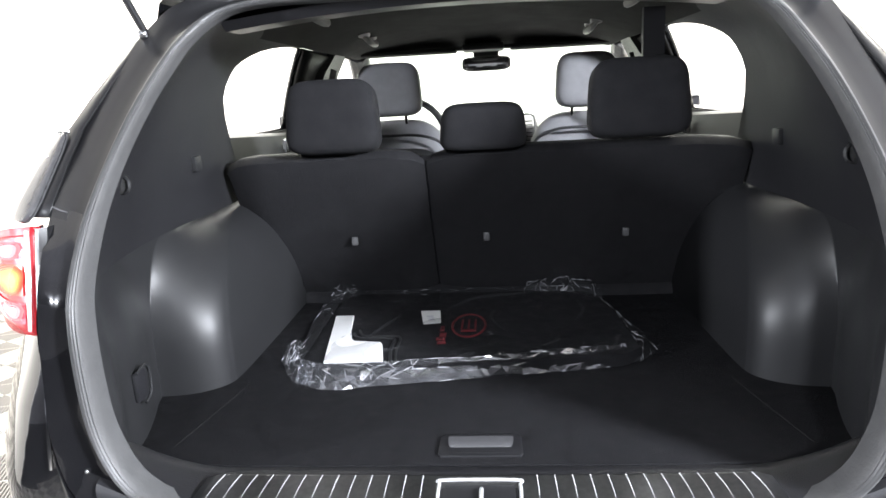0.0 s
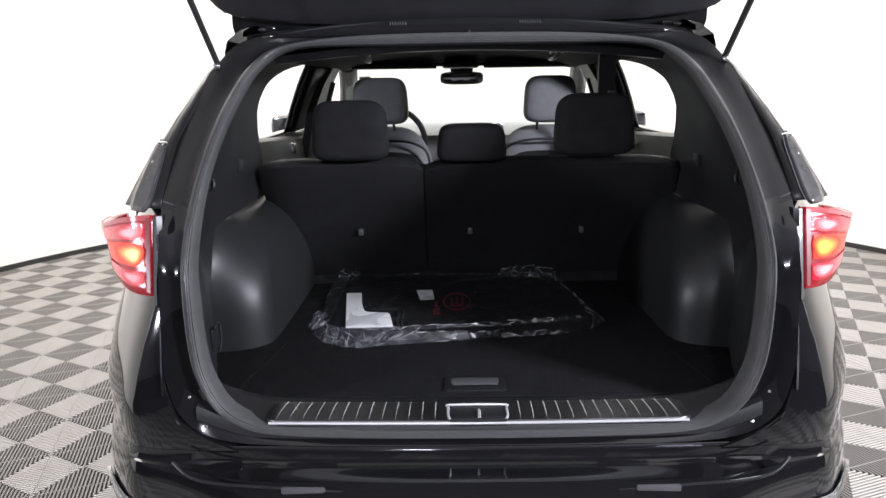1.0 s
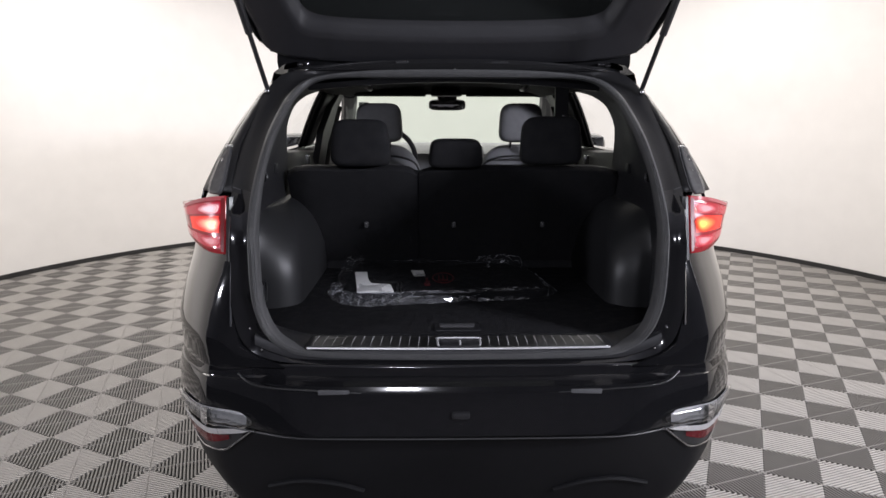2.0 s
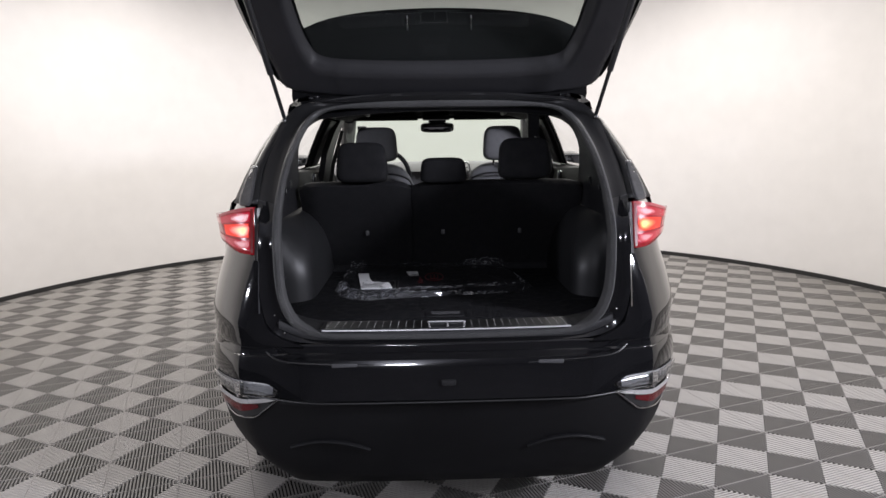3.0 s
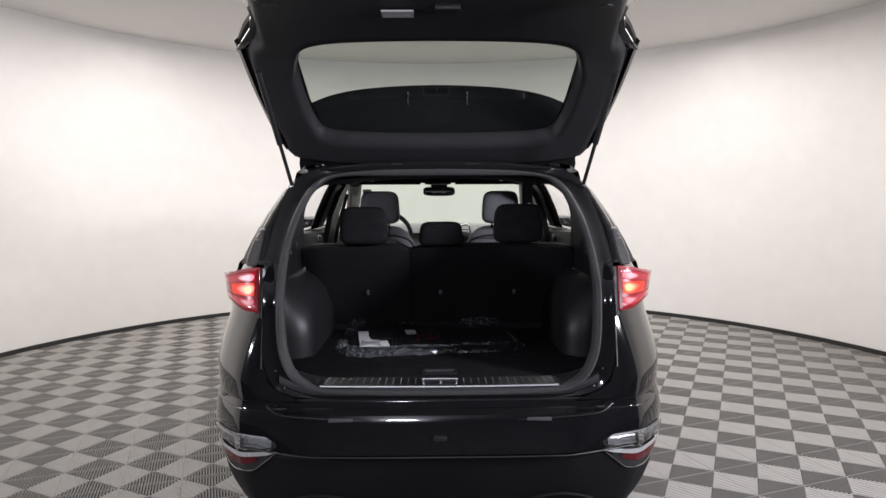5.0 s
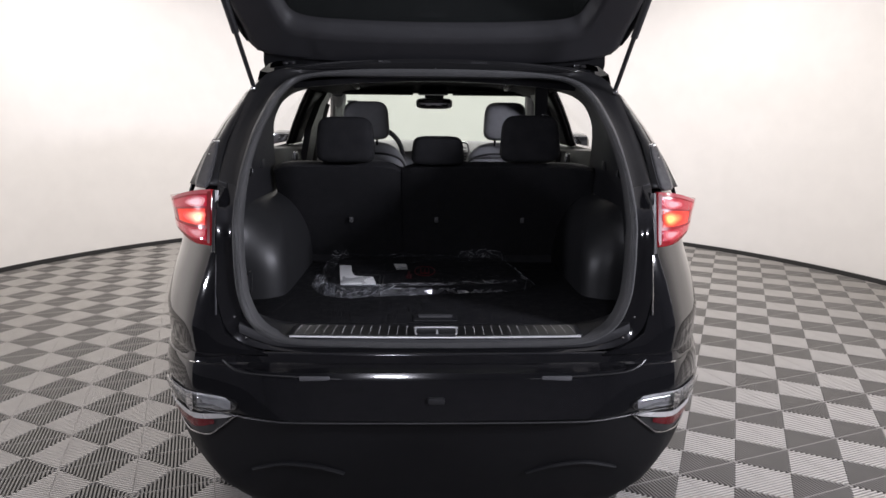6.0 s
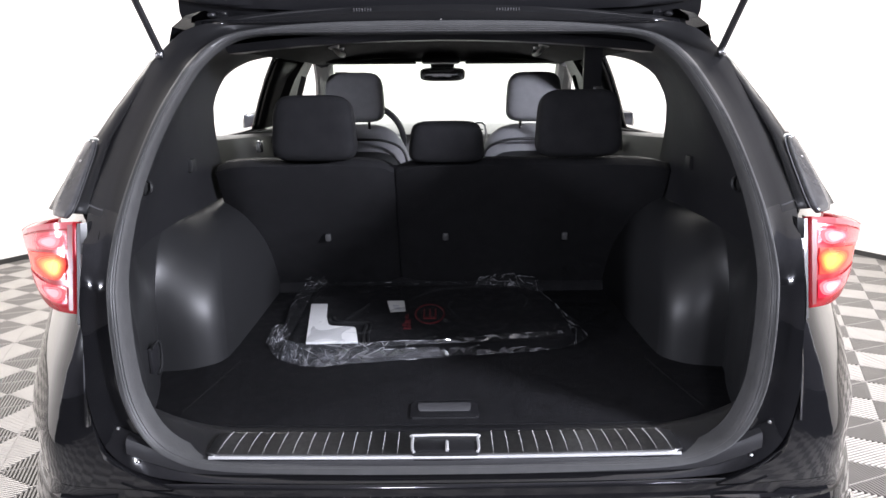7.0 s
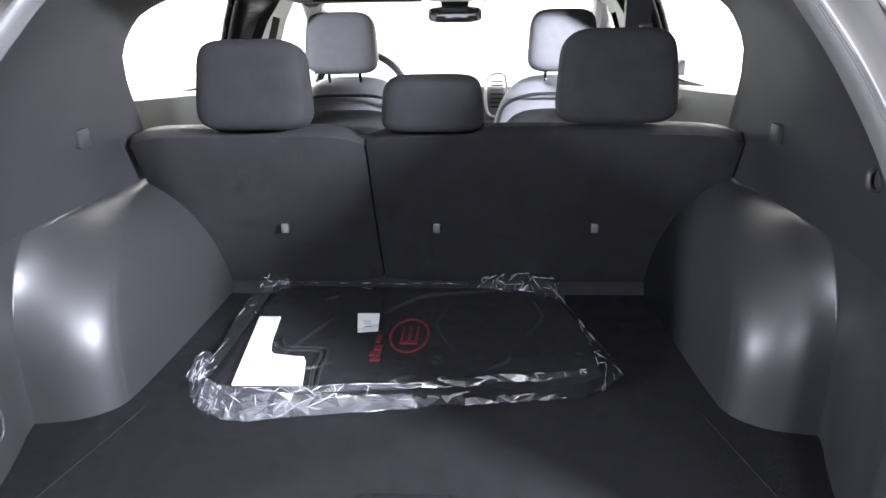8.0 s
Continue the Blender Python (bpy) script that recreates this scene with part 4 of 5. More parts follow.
for x in (-0.36, 0.405):
    seat = part("front_seat", cushion((x, 1.82, 0.955), (0.255, 0.085, 0.335), 3.4, 40, 24, 14, 0.16), LEATHER, car, "grey leather front seat")
    part("seat_base", box((x, 2.10, 0.62), (0.5, 0.5, 0.16), 0.05, seg=3), LEATHER, seat)
    part("back_shell", cushion((x, 1.765, 0.92), (0.235, 0.06, 0.26), 3.6, 36, 18, 14, 0.1), TRIM, seat)
    part("seat_piping", tube(smooth_line([(x - 0.225, 1.75, 1.08), (x - 0.2, 1.735, 1.18), (x - 0.12, 1.72, 1.222), (x, 1.715, 1.228), (x + 0.12, 1.72, 1.222), (x + 0.2, 1.735, 1.18), (x + 0.225, 1.75, 1.08)], 5), 0.006, 8), TRIM_DARK, seat)
    headrest((x + (0.004 if x < 0 else -0.006), 1.70, 1.405), (0.122 if x < 0 else 0.114, 0.052, 0.101), LEATHER, 8, seat, 4.6)

# dashboard
rows = []
for x in np.linspace(-0.74, 0.74, 21):
    b = 0.02 * (1 - (x / 0.74) ** 2)
    rows.append([(x, y, z + b) for y, z in ((2.28, 0.80), (2.25, 1.08), (2.27, 1.19), (2.33, 1.235), (2.5, 1.25), (2.75, 1.235), (2.93, 1.20))])
part("dashboard", loft(rows), LEATHER, car, "grey moulded dashboard")
for i in range(7):
    part("vent_slat", box((0.20, 2.255, 1.125 + 0.018 * i), (0.055, 0.012, 0.006), 0.002), TRIM_DARK, car)
part("vent_frame", tube(smooth_line([(0.160, 2.25, 1.10), (0.158, 2.25, 1.245), (0.235, 2.25, 1.255), (0.230, 2.25, 1.10)], 4, True), 0.007, 8, True), SILVER, car)
wheel = part("steering_wheel", tube([(-0.36 + 0.185 * math.cos(a), 2.10 - 0.06 * math.sin(a), 1.195 + 0.172 * math.sin(a)) for a in np.linspace(0, 2 * math.pi, 41)[:-1]], 0.015, 10, True), TRIM_DARK, car, "black steering wheel")
part("wheel_hub", cushion((-0.36, 2.12, 1.185), (0.075, 0.03, 0.06), 2.8), TRIM_DARK, wheel)
for a in (0, 180, 270):
    part("spoke", tube([(-0.36 + 0.05 * math.cos(radians(a)), 2.12, 1.19 + 0.05 * math.sin(radians(a))), (-0.36 + 0.18 * math.cos(radians(a)), 2.10, 1.195 + 0.165 * math.sin(radians(a)))], 0.015), SILVER, wheel)

# ---- the raised tailgate, built shut and then swung up about its hinge ----
HINGE, SWING = Vector((0, 0.50, 1.60)), 94


def from_hinge(rows):
    return [[Vector(p) - HINGE for p in row] for row in rows]


def gate_width(z):
    return lerp(z, [(0.765, 0.56), (0.80, 0.625), (0.86, 0.648), (1.10, 0.66), (1.17, 0.725), (1.19, 0.748), (1.35, 0.718), (1.50, 0.675), (1.58, 0.625)])


def gate_skin(z):
    return lerp(z, [(0.765, 0.01), (0.80, -0.025), (0.9, -0.05), (1.0, -0.055), (1.10, -0.03), (1.17, 0.02), (1.2, 0.045), (1.50, 0.335), (1.58, 0.42)])


rows = []
for z in (0.765, 0.785, 0.81, 0.86, 0.92, 1.0, 1.06, 1.12, 1.16, 1.19):
    w, y0 = gate_width(z), gate_skin(z)
    rows.append([(w * u, y0 + 0.06 * abs(u) ** 4, z) for u in np.linspace(-1, 1, 25)])
gate = thick(part("tailgate", loft(from_hinge(rows)), PAINT, car, "raised glossy black tailgate"), 0.01)
gate.matrix_basis = Matrix.Translation(HINGE) @ Matrix.Rotation(radians(-SWING), 4, "X")
# inner lining: one smooth moulded panel round the window's opening
GATE_IN = [(0.768, 0.004), (0.80, 0.022), (0.90, 0.050), (1.0, 0.076), (1.10, 0.098), (1.17, 0.118), (1.2, 0.132), (1.3, 0.215), (1.5, 0.398), (1.58, 0.478), (1.61, 0.50)]
HOLE = [(0, 1.153), (0.20, 1.157), (0.34, 1.168), (0.43, 1.184), (0.485, 1.206), (0.520, 1.236), (0.536, 1.268), (0.538, 1.30), (0.527, 1.37), (0.50, 1.45), (0.45, 1.493), (0.28, 1.506), (0, 1.510)]
BORDER = [(0, 0.768), (0.30, 0.768), (0.52, 0.776), (0.615, 0.815), (0.640, 0.90), (0.648, 1.02), (0.665, 1.12), (0.722, 1.20), (0.700, 1.36), (0.662, 1.50), (0.615, 1.575), (0.35, 1.596), (0, 1.600)]


def soft_step(t):
    t = min(1.0, max(0.0, t))
    return t * t * (3 - 2 * t)


def closed_ring(half):
    return smooth_line([(x, 0, z) for x, z in half] + [(-x, 0, z) for x, z in half[-2:0:-1]], 6, True)


rows = []
for k in (0, 0.02, 0.05, 0.09, 0.14, 0.22, 0.34, 0.48, 0.62, 0.74, 0.82, 0.88, 0.92, 0.96, 0.985, 1.0):
    row = []
    for p, q in zip(closed_ring(HOLE), closed_ring(BORDER)):
        x, z = p.x + (q.x - p.x) * k, p.z + (q.z - p.z) * k
        y = gate_skin(z) + 0.012 + (lerp(z, GATE_IN) - gate_skin(z) - 0.012) * soft_step(k / 0.13)
        row.append((x, gate_skin(z) + 0.022 + (y - gate_skin(z) - 0.022) * soft_step((1 - k) / 0.20) ** 0.7, z))
    rows.append(row)
lining = part("gate_lining", loft(from_hinge(rows), True), GATE_TRIM, gate, "soft black tailgate inner panel round the window", sharp=70)
for s in (-1, 1):
    part("pull_pocket", cushion(Vector((s * 0.545, 0.046, 0.95)) - HINGE, (0.040, 0.006, 0.070), 2.4), GATE_TRIM, lining)
part("warning_label", box(Vector((-0.135, 0.0610, 0.925)) - HINGE, (0.105, 0.006, 0.056)), LABEL, lining, "small pale grey warning label")
for k in range(4):
    part("label_line", box(Vector((-0.135, 0.0636 + 0.002 * (k - 1.5), 0.9085 + 0.011 * k)) - HINGE, (0.085, 0.001, 0.0028)), INK, lining)
part("gate_latch", box(Vector((0.03, 0.052, 0.905)) - HINGE, (0.085, 0.02, 0.05), 0.006), TRIM_DARK, lining)
# outer shell beside the window, gasket and fins
for s in (-1, 1):
    rows = []
    for z in np.linspace(1.085, 1.585, 14):
        w, y0 = gate_width(z), gate_skin(z)
        wi = lerp(z, [(1.17, 0.515), (1.21, 0.545), (1.25, 0.55), (1.40, 0.525), (1.50, 0.49), (1.54, 0.46), (1.59, 0.44)])
        rows.append([(s * x, y, z) for x, y in ((w - 0.03, y0 + 0.030), (w - 0.004, y0 + 0.024), (w - 0.004, y0), (wi + 0.02, y0 - 0.004), (wi - 0.012, y0 + 0.008))])
    part("frame_side", loft(from_hinge(rows)), SATIN, gate, "black window frame side")
    part("gate_fin", loft(from_hinge([[(s * x, y, z) for x, y in ((gate_width(z) - 0.02, gate_skin(z) - 0.01), (gate_width(z) + 0.012, gate_skin(z) + 0.02), (gate_width(z) - 0.01, gate_skin(z) + 0.05))] for z in np.linspace(1.2, 1.56, 9)])), SATIN, gate)
    part("gate_bolt", cushion(Vector((s * 0.52, 0.49, 1.565)) - HINGE, (0.010, 0.006, 0.010), 2.2), TRIM_DARK, gate)
pane = part("rear_pane", loft(from_hinge([[(u * lerp(z, [(1.10, 0.58), (1.52, 0.50)]), gate_skin(z) + 0.010 - 0.02 * (1 - u * u), z) for u in np.linspace(-1, 1, 17)] for z in np.linspace(1.105, 1.53, 10)])), TINTED, gate, "smoke-tinted rear window")
pane.visible_shadow = False
rows = []
for u in np.linspace(-1, 1, 25):
    d = 0.055 * u * u + 0.05 * abs(u) ** 6
    rows.append([(0.60 * u * k, y + d * t, z - 0.02 * u * u) for y, z, t, k in ((0.50, 1.625, 0, 1), (0.38, 1.632, 0.3, 1), (0.22, 1.612, 0.8, 0.99), (0.145, 1.588, 1, 0.97), (0.14, 1.578, 1, 0.97), (0.20, 1.575, 0.9, 0.97), (0.36, 1.565, 0.4, 0.98), (0.48, 1.605, 0, 1))])
spoiler = part("spoiler", loft(from_hinge(rows), True), MATTE, gate, "black roof spoiler over the rear window")
part("stop_lamp", box(Vector((0, 0.152, 1.583)) - HINGE, (0.24, 0.01, 0.012), 0.003), TRIM_DARK, spoiler)
for s in (-1, 1):
    part("spoiler_clip", box(Vector((s * 0.128, 0.20, 1.572)) - HINGE, (0.006, 0.06, 0.005), 0.002), CHROME, spoiler)

# ---- the packet of floor mats on the boot floor ----
packet = thing("floor_mat_packet", "clear plastic bag of black floor mats on the boot carpet", "mat packet", (0, 0, 0.80))
packet.scale = (1, 1, 0.76)
mats = part("folded_mat", slab([(-0.385, 0.42), (-0.33, 0.385), (0.0, 0.40), (0.30, 0.435), (0.345, 0.47), (0.335, 0.66), (0.30, 0.86), (0.27, 0.885), (-0.36, 0.90), (-0.39, 0.87)], 0.004, 0.042, 0.008), CARPET, packet, "folded black carpet mats")
part("mat_edge", tube(smooth_line([(-0.195, 0.40, 0.044), (-0.205, 0.47, 0.045), (-0.205, 0.53, 0.045), (-0.22, 0.545, 0.045), (-0.29, 0.55, 0.045), (-0.31, 0.58, 0.045)], 4), 0.004, 6), TRIM, mats)
part("mat_edge", tube(smooth_line([(-0.185, 0.40, 0.044), (-0.192, 0.47, 0.045), (-0.192, 0.54, 0.045), (-0.21, 0.558, 0.045), (-0.28, 0.563, 0.045), (-0.30, 0.60, 0.045)], 4), 0.003, 6), TRIM, mats)
part("foam_sheet", slab([(-0.383, 0.70), (-0.335, 0.70), (-0.322, 0.60), (-0.308, 0.535), (-0.298, 0.522), (-0.235, 0.515), (-0.228, 0.500), (-0.213, 0.415), (-0.342, 0.412)], 0.042, 0.050, 0.002), WHITE_FOAM, packet, "white L-shaped foam sheet")
tag = part("paper_label", slab([(-0.162, 0.715), (-0.112, 0.715), (-0.103, 0.625), (-0.146, 0.618)], 0.0515, 0.0525), PAPER, packet, "small white printed label")
for k in range(3):
    part("print_line", slab([(-0.143 + 0.003 * k, 0.675 - 0.013 * k), (-0.126 + 0.003 * k, 0.675 - 0.013 * k), (-0.1255 + 0.003 * k, 0.670 - 0.013 * k), (-0.1425 + 0.003 * k, 0.670 - 0.013 * k)], 0.0526, 0.0530), INK, tag)
logo = part("red_badge", tube([(-0.035 + 0.040 * math.cos(a), 0.62 + 0.076 * math.sin(a), 0.0445) for a in np.linspace(0, 2 * math.pi, 33)[:-1]], 0.0030, 8, True), RED_THREAD, mats, "red stitched oval badge")
for dx in (-0.016, 0.0, 0.016):
    part("badge_bar", box((-0.035 + dx, 0.62, 0.0445), (0.005, 0.075, 0.004), 0.001), RED_THREAD, logo)
part("badge_bar", box((-0.035, 0.585, 0.0445), (0.036, 0.012, 0.004), 0.001), RED_THREAD, logo)
for k, (x, y, w, h) in enumerate(((-0.098, 0.60, 0.010, 0.03), (-0.094, 0.56, 0.016, 0.022), (-0.102, 0.535, 0.012, 0.014), (-0.090, 0.535, 0.008, 0.02), (-0.094, 0.512, 0.020, 0.012))):
    part("stitched_mark", box((x, y, 0.0445), (w, h, 0.004), 0.001), RED_THREAD, mats)


def crinkled(low, high, nu, nv, rough, seed, lumps=0.0):
    """Film between two lines, broken into small flat facets like crumpled foil."""
    rnd = random.Random(seed)
    a, b = smooth_line(low, 8), smooth_line(high, 8)

    def along(line, k):
        i = min(int(k * (len(line) - 1)), len(line) - 2)
        return line[i].lerp(line[i + 1], k * (len(line) - 1) - i)
    bm, grid = bmesh.new(), []
    for j in range(nv + 1):
        row = []
        for i in range(nu + 1):
            u = (i + (rnd.uniform(-0.45, 0.45) if 0 < i < nu else 0)) / nu
            v = (j + (rnd.uniform(-0.40, 0.40) if 0 < j < nv else 0)) / nv
            p = along(a, u).lerp(along(b, u), v)
            mid = math.sin(math.pi * min(max(v, 0.0), 1.0))
            d = Vector((rnd.uniform(-1, 1) * 0.5, rnd.uniform(-1, 1), rnd.uniform(-0.5, 1))) * rough * (0.35 + 0.65 * mid)
            bulge = lumps * mid * (0.5 + noise.noise(Vector((p.x * 17, p.y * 17, seed))))
            p = p + d + Vector((0, -0.4 * bulge, bulge))
            row.append(bm.verts.new((p.x, p.y, max(0.002, p.z))))
        grid.append(row)
    for r, q in zip(grid, grid[1:]):
        for i in range(nu):
            if rnd.random() < 0.5:
                bm.faces.new([r[i], r[i + 1], q[i]])
                bm.faces.new([r[i + 1], q[i + 1], q[i]])
            else:
                bm.faces.new([r[i], r[i + 1], q[i + 1]])
                bm.faces.new([r[i], q[i + 1], q[i]])
    return bm


def film(name, bm, material, label="", smooth=False, edges=0.0, seed=1):
    """One piece of film; a share of its folds gets thin pale strips for their glints."""
    rnd, line = random.Random(seed), bmesh.new()
    for e in bm.edges:
        a, b = e.verts[0].co, e.verts[1].co
        if rnd.random() < edges and (a - b).length > 0.004:
            m = a.lerp(b, 0.5) + Vector((0, -0.0006, 0.0009))
            r = rnd.uniform(0.0004, 0.0011)
            rows = [[p + Vector((0, 0, k * r)) + (b - a).normalized().cross(Vector((0, 0, 1))) * (j * r) for k, j in ((1, 0), (-0.5, 0.87), (-0.5, -0.87))] for p, r in ((a, r * 0.25), (m, r), (b, r * 0.25))]
            loft(rows, True, line)
    ob = part(name, bm, material, packet, label, smooth=smooth, sharp=20)
    ob.visible_shadow = False
    if line.faces:
        crease = part("crease_glint", line, FILM_GLINT, ob, "thin pale creases with the glints put into their colour")
        crease.visible_shadow, crease["kind"] = False, "stuff"
    else:
        line.free()
    return ob


TOP = 0.050
rows = []
for v in np.linspace(0, 1, 31):
    row = []
    for u in np.linspace(0, 1, 61):
        x0, x1 = -0.392 + 0.0 * v, 0.335 - 0.05 * v * v
        x = x0 + (x1 - x0) * u
        y = (0.395 + 0.055 * u) * (1 - v) + 0.905 * v
        q = Vector((x * 6, y * 6, 1.7))
        row.append((x, y, TOP + 0.005 * noise.noise(q) + 0.004 * max(0, 1 - 5 * abs(noise.noise(q * 1.3 + Vector((3, 8, 1))))) - 0.004 * max(0.0, 1 - 8 * min(u, 1 - u, v, 1 - v))))
    rows.append(row)
film("plastic_bag", loft(rows), FILM, "crinkled clear plastic bag", True)
FRONT = [(-0.400, 0.385, 0.003), (-0.320, 0.345, 0.003), (-0.20, 0.362, 0.003), (0.0, 0.392, 0.003), (0.14, 0.412, 0.003), (0.26, 0.430, 0.003), (0.345, 0.462, 0.003)]
CREST = [(-0.392, 0.425, TOP), (-0.33, 0.395, TOP), (-0.19, 0.405, TOP), (-0.02, 0.418, TOP), (0.12, 0.440, TOP + 0.004), (0.26, 0.462, TOP), (0.34, 0.50, 0.035)]
film("bag_front", crinkled(FRONT, CREST, 44, 4, 0.007, 3, 0.012), FILM_FOLD, "crumpled front of the bag with sharp bright creases", edges=0.22)
film("bag_front_corner", crinkled(FRONT[:4], CREST[:4], 20, 4, 0.006, 7, 0.010), FILM_MILKY, "bunched bluish film near the corner", edges=0.12)
film("bag_side", crinkled([(-0.452, 0.47, 0.004), (-0.445, 0.62, 0.010), (-0.458, 0.78, 0.018), (-0.462, 0.91, 0.025)], [(-0.390, 0.43, TOP), (-0.392, 0.6, TOP), (-0.394, 0.75, TOP), (-0.40, 0.905, TOP)], 7, 4, 0.006, 5, 0.006), FILM_MILKY, "loose side of the bag", True, edges=0.12)
film("bag_corner", crinkled([(-0.455, 0.48, 0.002), (-0.430, 0.425, 0.002), (-0.40, 0.385, 0.002), (-0.36, 0.360, 0.002)], [(-0.418, 0.52, 0.050), (-0.412, 0.465, 0.052), (-0.392, 0.425, 0.050), (-0.35, 0.40, 0.050)], 11, 5, 0.008, 9, 0.018), FILM_MILKY, "whitish bunched corner of the bag", edges=0.13)
film("bag_corner_tuft", crinkled([(-0.458, 0.475, 0.012), (-0.44, 0.46, 0.012), (-0.425, 0.45, 0.02)], [(-0.445, 0.53, 0.052), (-0.425, 0.52, 0.058), (-0.408, 0.50, 0.052)], 6, 4, 0.008, 13, 0.012), FILM_MILKY, "tuft of film at the corner", edges=0.18)
film("bag_flap", crinkled([(0.345, 0.462, 0.003), (0.397, 0.535, 0.003), (0.372, 0.62, 0.006), (0.345, 0.74, 0.010), (0.315, 0.87, 0.020)], [(0.335, 0.475, 0.045), (0.338, 0.54, 0.045), (0.333, 0.62, 0.045), (0.322, 0.74, 0.045), (0.285, 0.895, TOP)], 14, 3, 0.004, 17, 0.004), FILM, "clear flap of film beside the mats", True, edges=0.2)
film("bag_back_clump", crinkled([(0.11, 0.87, TOP), (0.19, 0.86, TOP), (0.26, 0.84, TOP), (0.315, 0.80, 0.035)], [(0.13, 0.925, 0.06), (0.20, 0.935, 0.075), (0.28, 0.93, 0.07), (0.325, 0.90, 0.045)], 14, 4, 0.008, 21, 0.018), FILM_FOLD, "crumpled film at the back", edges=0.25)
film("bag_back_tuft", crinkled([(-0.44, 0.87, 0.045), (-0.41, 0.88, TOP), (-0.37, 0.89, TOP)], [(-0.44, 0.935, 0.06), (-0.41, 0.945, 0.072), (-0.38, 0.935, 0.06)], 6, 3, 0.008, 23, 0.012), FILM_FOLD, "small tuft of film", edges=0.3)
film("bag_back", crinkled([(-0.38, 0.895, TOP), (-0.1, 0.90, TOP), (0.12, 0.90, TOP)], [(-0.38, 0.935, 0.03), (-0.1, 0.93, 0.03), (0.12, 0.93, 0.03)], 20, 2, 0.005, 27, 0.004), FILM, "back edge of the bag", edges=0.15)
# single creases standing in the film over the mats
for line, w, h in (([(-0.287, 0.497), (-0.25, 0.60), (-0.204, 0.712)], 0.007, 0.005), ([(-0.11, 0.71), (-0.06, 0.78), (-0.01, 0.824), (0.08, 0.845), (0.162, 0.855)], 0.010, 0.008), ([(-0.055, 0.422), (-0.035, 0.436), (-0.012, 0.448)], 0.010, 0.006),
                   ([(0.030, 0.432), (0.048, 0.447)], 0.009, 0.006), ([(-0.27, 0.48), (-0.21, 0.47), (-0.17, 0.50)], 0.005, 0.004), ([(0.12, 0.47), (0.16, 0.50), (0.175, 0.55)], 0.006, 0.005), ([(-0.25, 0.80), (-0.22, 0.82)], 0.008, 0.006),
                   ([(0.06, 0.55), (0.02, 0.66), (0.04, 0.76)], 0.005, 0.004), ([(0.20, 0.60), (0.25, 0.70), (0.24, 0.80)], 0.005, 0.004), ([(0.31, 0.78), (0.345, 0.66), (0.375, 0.56)], 0.006, 0.006)):
    pts = smooth_line([(x, y, 0) for x, y in line], 5)
    rows = []
    for i, p in enumerate(pts):
        d = (pts[min(i + 1, len(pts) - 1)] - pts[max(i - 1, 0)]).normalized()
        side, k = Vector((-d.y, d.x, 0)), math.sin(math.pi * (i + 0.3) / (len(pts) - 0.4))
        wob = 0.003 * noise.noise(p * 60)
        base = TOP - 0.002 if p.x < 0.30 else 0.028
        rows.append([p + side * (o * w * k + wob) + Vector((0, 0, base + z * h * k)) for o, z in ((-1, 0), (-0.1, 1), (0.15, 0.9), (1, 0))])
    film("film_crease", loft(rows), FILM_FOLD)

# ---- floor tiles: square ribbed tiles, each of four rib fields ----
PITCH, TURN_TILE, ANCHOR = 0.2989, radians(19.09), Vector((-1.451, 1.237))
E_A, E_B = Vector((-math.sin(TURN_TILE), math.cos(TURN_TILE))), Vector((math.cos(TURN_TILE), math.sin(TURN_TILE)))


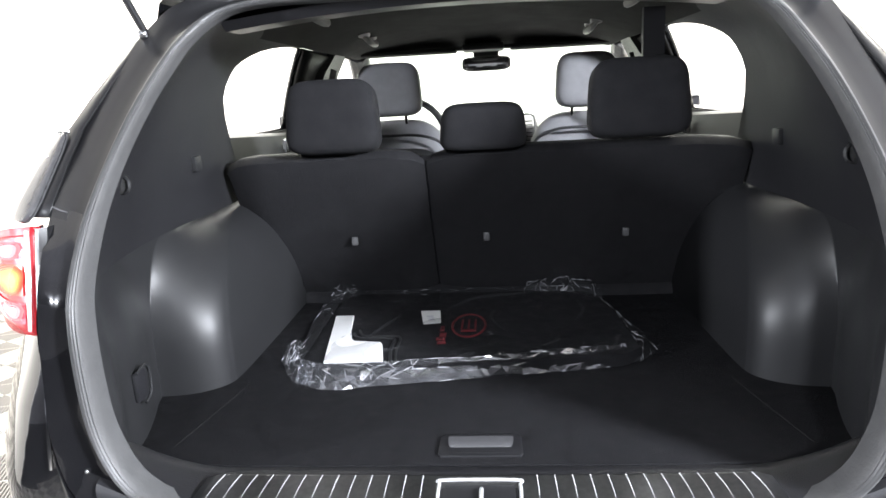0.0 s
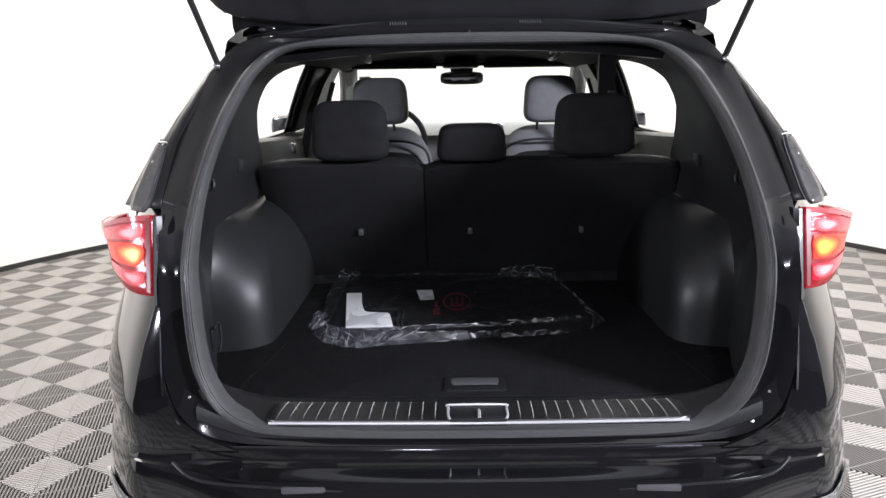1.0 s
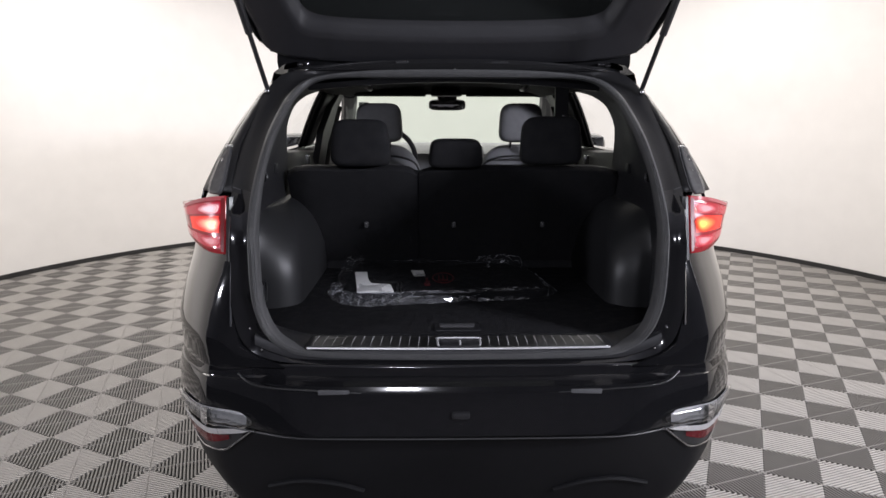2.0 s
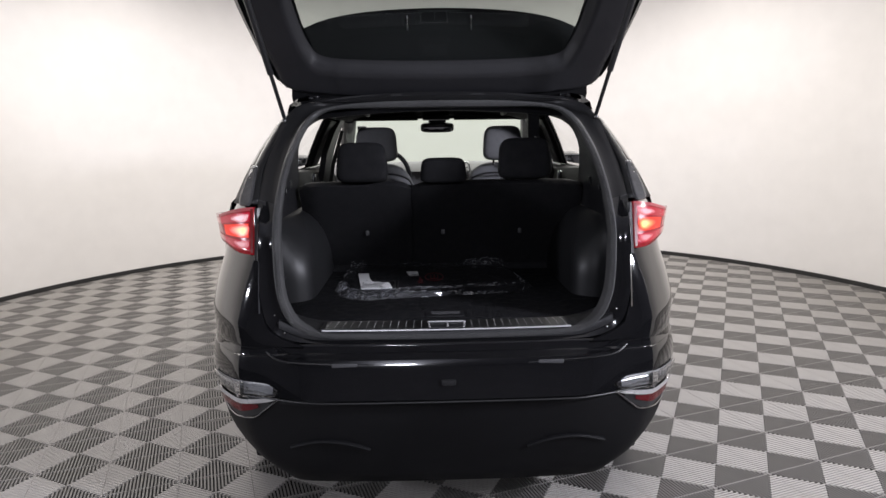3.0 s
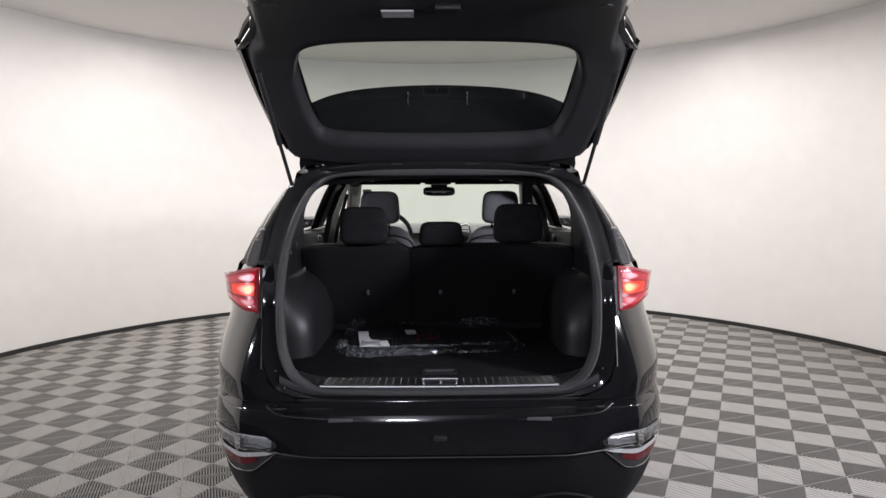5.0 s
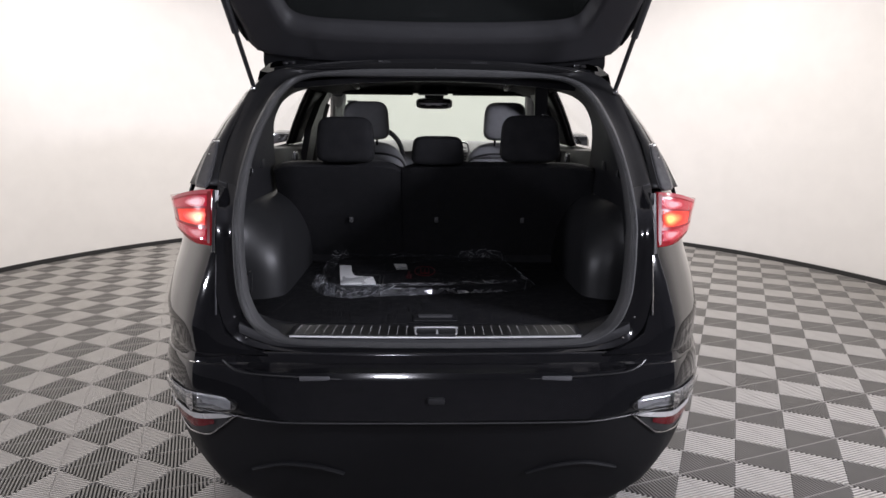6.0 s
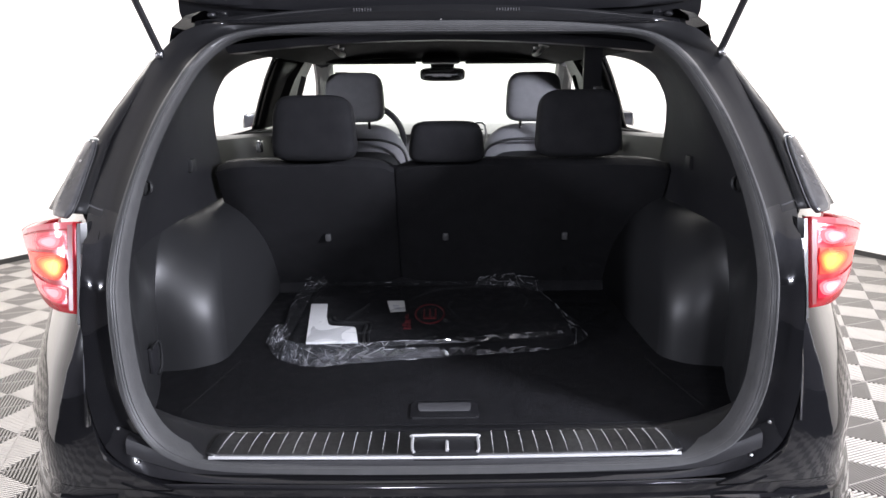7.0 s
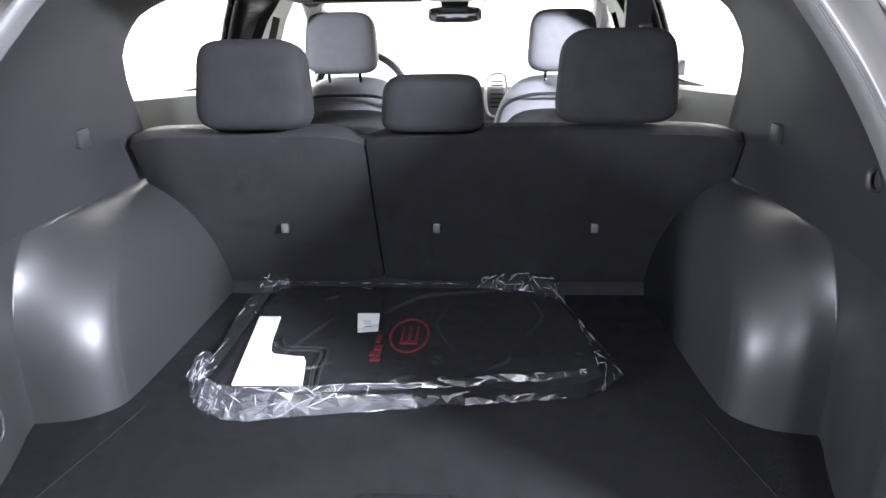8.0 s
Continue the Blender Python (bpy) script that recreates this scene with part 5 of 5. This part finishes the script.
def tile_faces(ox, oy, verts, faces, kinds):
    """Ribs of one tile with a corner at (ox, oy): fields on the a-edges are pale, on the b-edges darker, their shade
    put into the colour.
    """
    n, half, top, low = 21, 0.0035, 0.0, -0.0118

    def rib(p, q, pale, half=half):
        # p, q: ends along the rib in tile coordinates (a, b)
        d = Vector((q[0] - p[0], q[1] - p[1]))
        if d.length < 0.004:
            return
        d.normalize()
        w = Vector((-d.y, d.x)) * half
        k = len(verts)
        for z in (top, low):
            for e, sg in ((p, 1), (p, -1), (q, -1), (q, 1)):
                a, b = e[0] + w.x * sg, e[1] + w.y * sg
                xy = E_A * a + E_B * b
                verts.append((ox + xy.x, oy + xy.y, z))
        for f in ((0, 1, 2, 3), (0, 4, 5, 1), (2, 6, 7, 3), (1, 5, 6, 2), (3, 7, 4, 0)):
            faces.append([k + i for i in f])
            kinds.append(0 if pale else 1)
    rib((0.0012, 0.0), (0.0012, PITCH), True, 0.0011)
    for i in range(n):
        c = (i + 0.5) / n * PITCH
        m = min(c, PITCH - c) - 0.0015
        rib((c, 0.001), (c, m), True)
        rib((c, PITCH - 0.001), (c, PITCH - m), True)
        rib((0.001, c), (m, c), False)
        rib((PITCH - 0.001, c), (PITCH - m, c), False)


def tile_mesh(spots):
    verts, faces, kinds = [], [], []
    for ox, oy in spots:
        tile_faces(ox, oy, verts, faces, kinds)
    me = bpy.data.meshes.new("tile")
    me.from_pydata(verts, [], faces)
    for m in (TILE_PALE, TILE_SHADED):
        me.materials.append(m)
    me.polygons.foreach_set("material_index", kinds)
    me.update()
    return me


spots = []
for i in range(-40, 41):
    for j in range(-40, 41):
        o = ANCHOR + E_A * (PITCH * i) + E_B * (PITCH * j)
        c = o + (E_A + E_B) * (PITCH / 2)
        if (math.hypot(c.x, c.y - BOOTH_Y) < BOOTH_R + 0.22 or (abs(c.x) < 3.4 and -4 < c.y < 1)):
            spots.append(o)
# the nearest to the open tail are single tiles; those further off are one sheet
spots.sort(key=lambda o: math.hypot(abs(o.x) - 1.7, o.y - 1.0))
one = tile_mesh([(0, 0)])
for o in spots[:300]:
    ob = new("tile", one)
    ob.parent = floor
    ob.location = (o.x, o.y, 0)
rest = new("far_tiles", tile_mesh([(o.x, o.y) for o in spots[300:]]))
rest.parent = floor
rest["kind"] = "stuff"
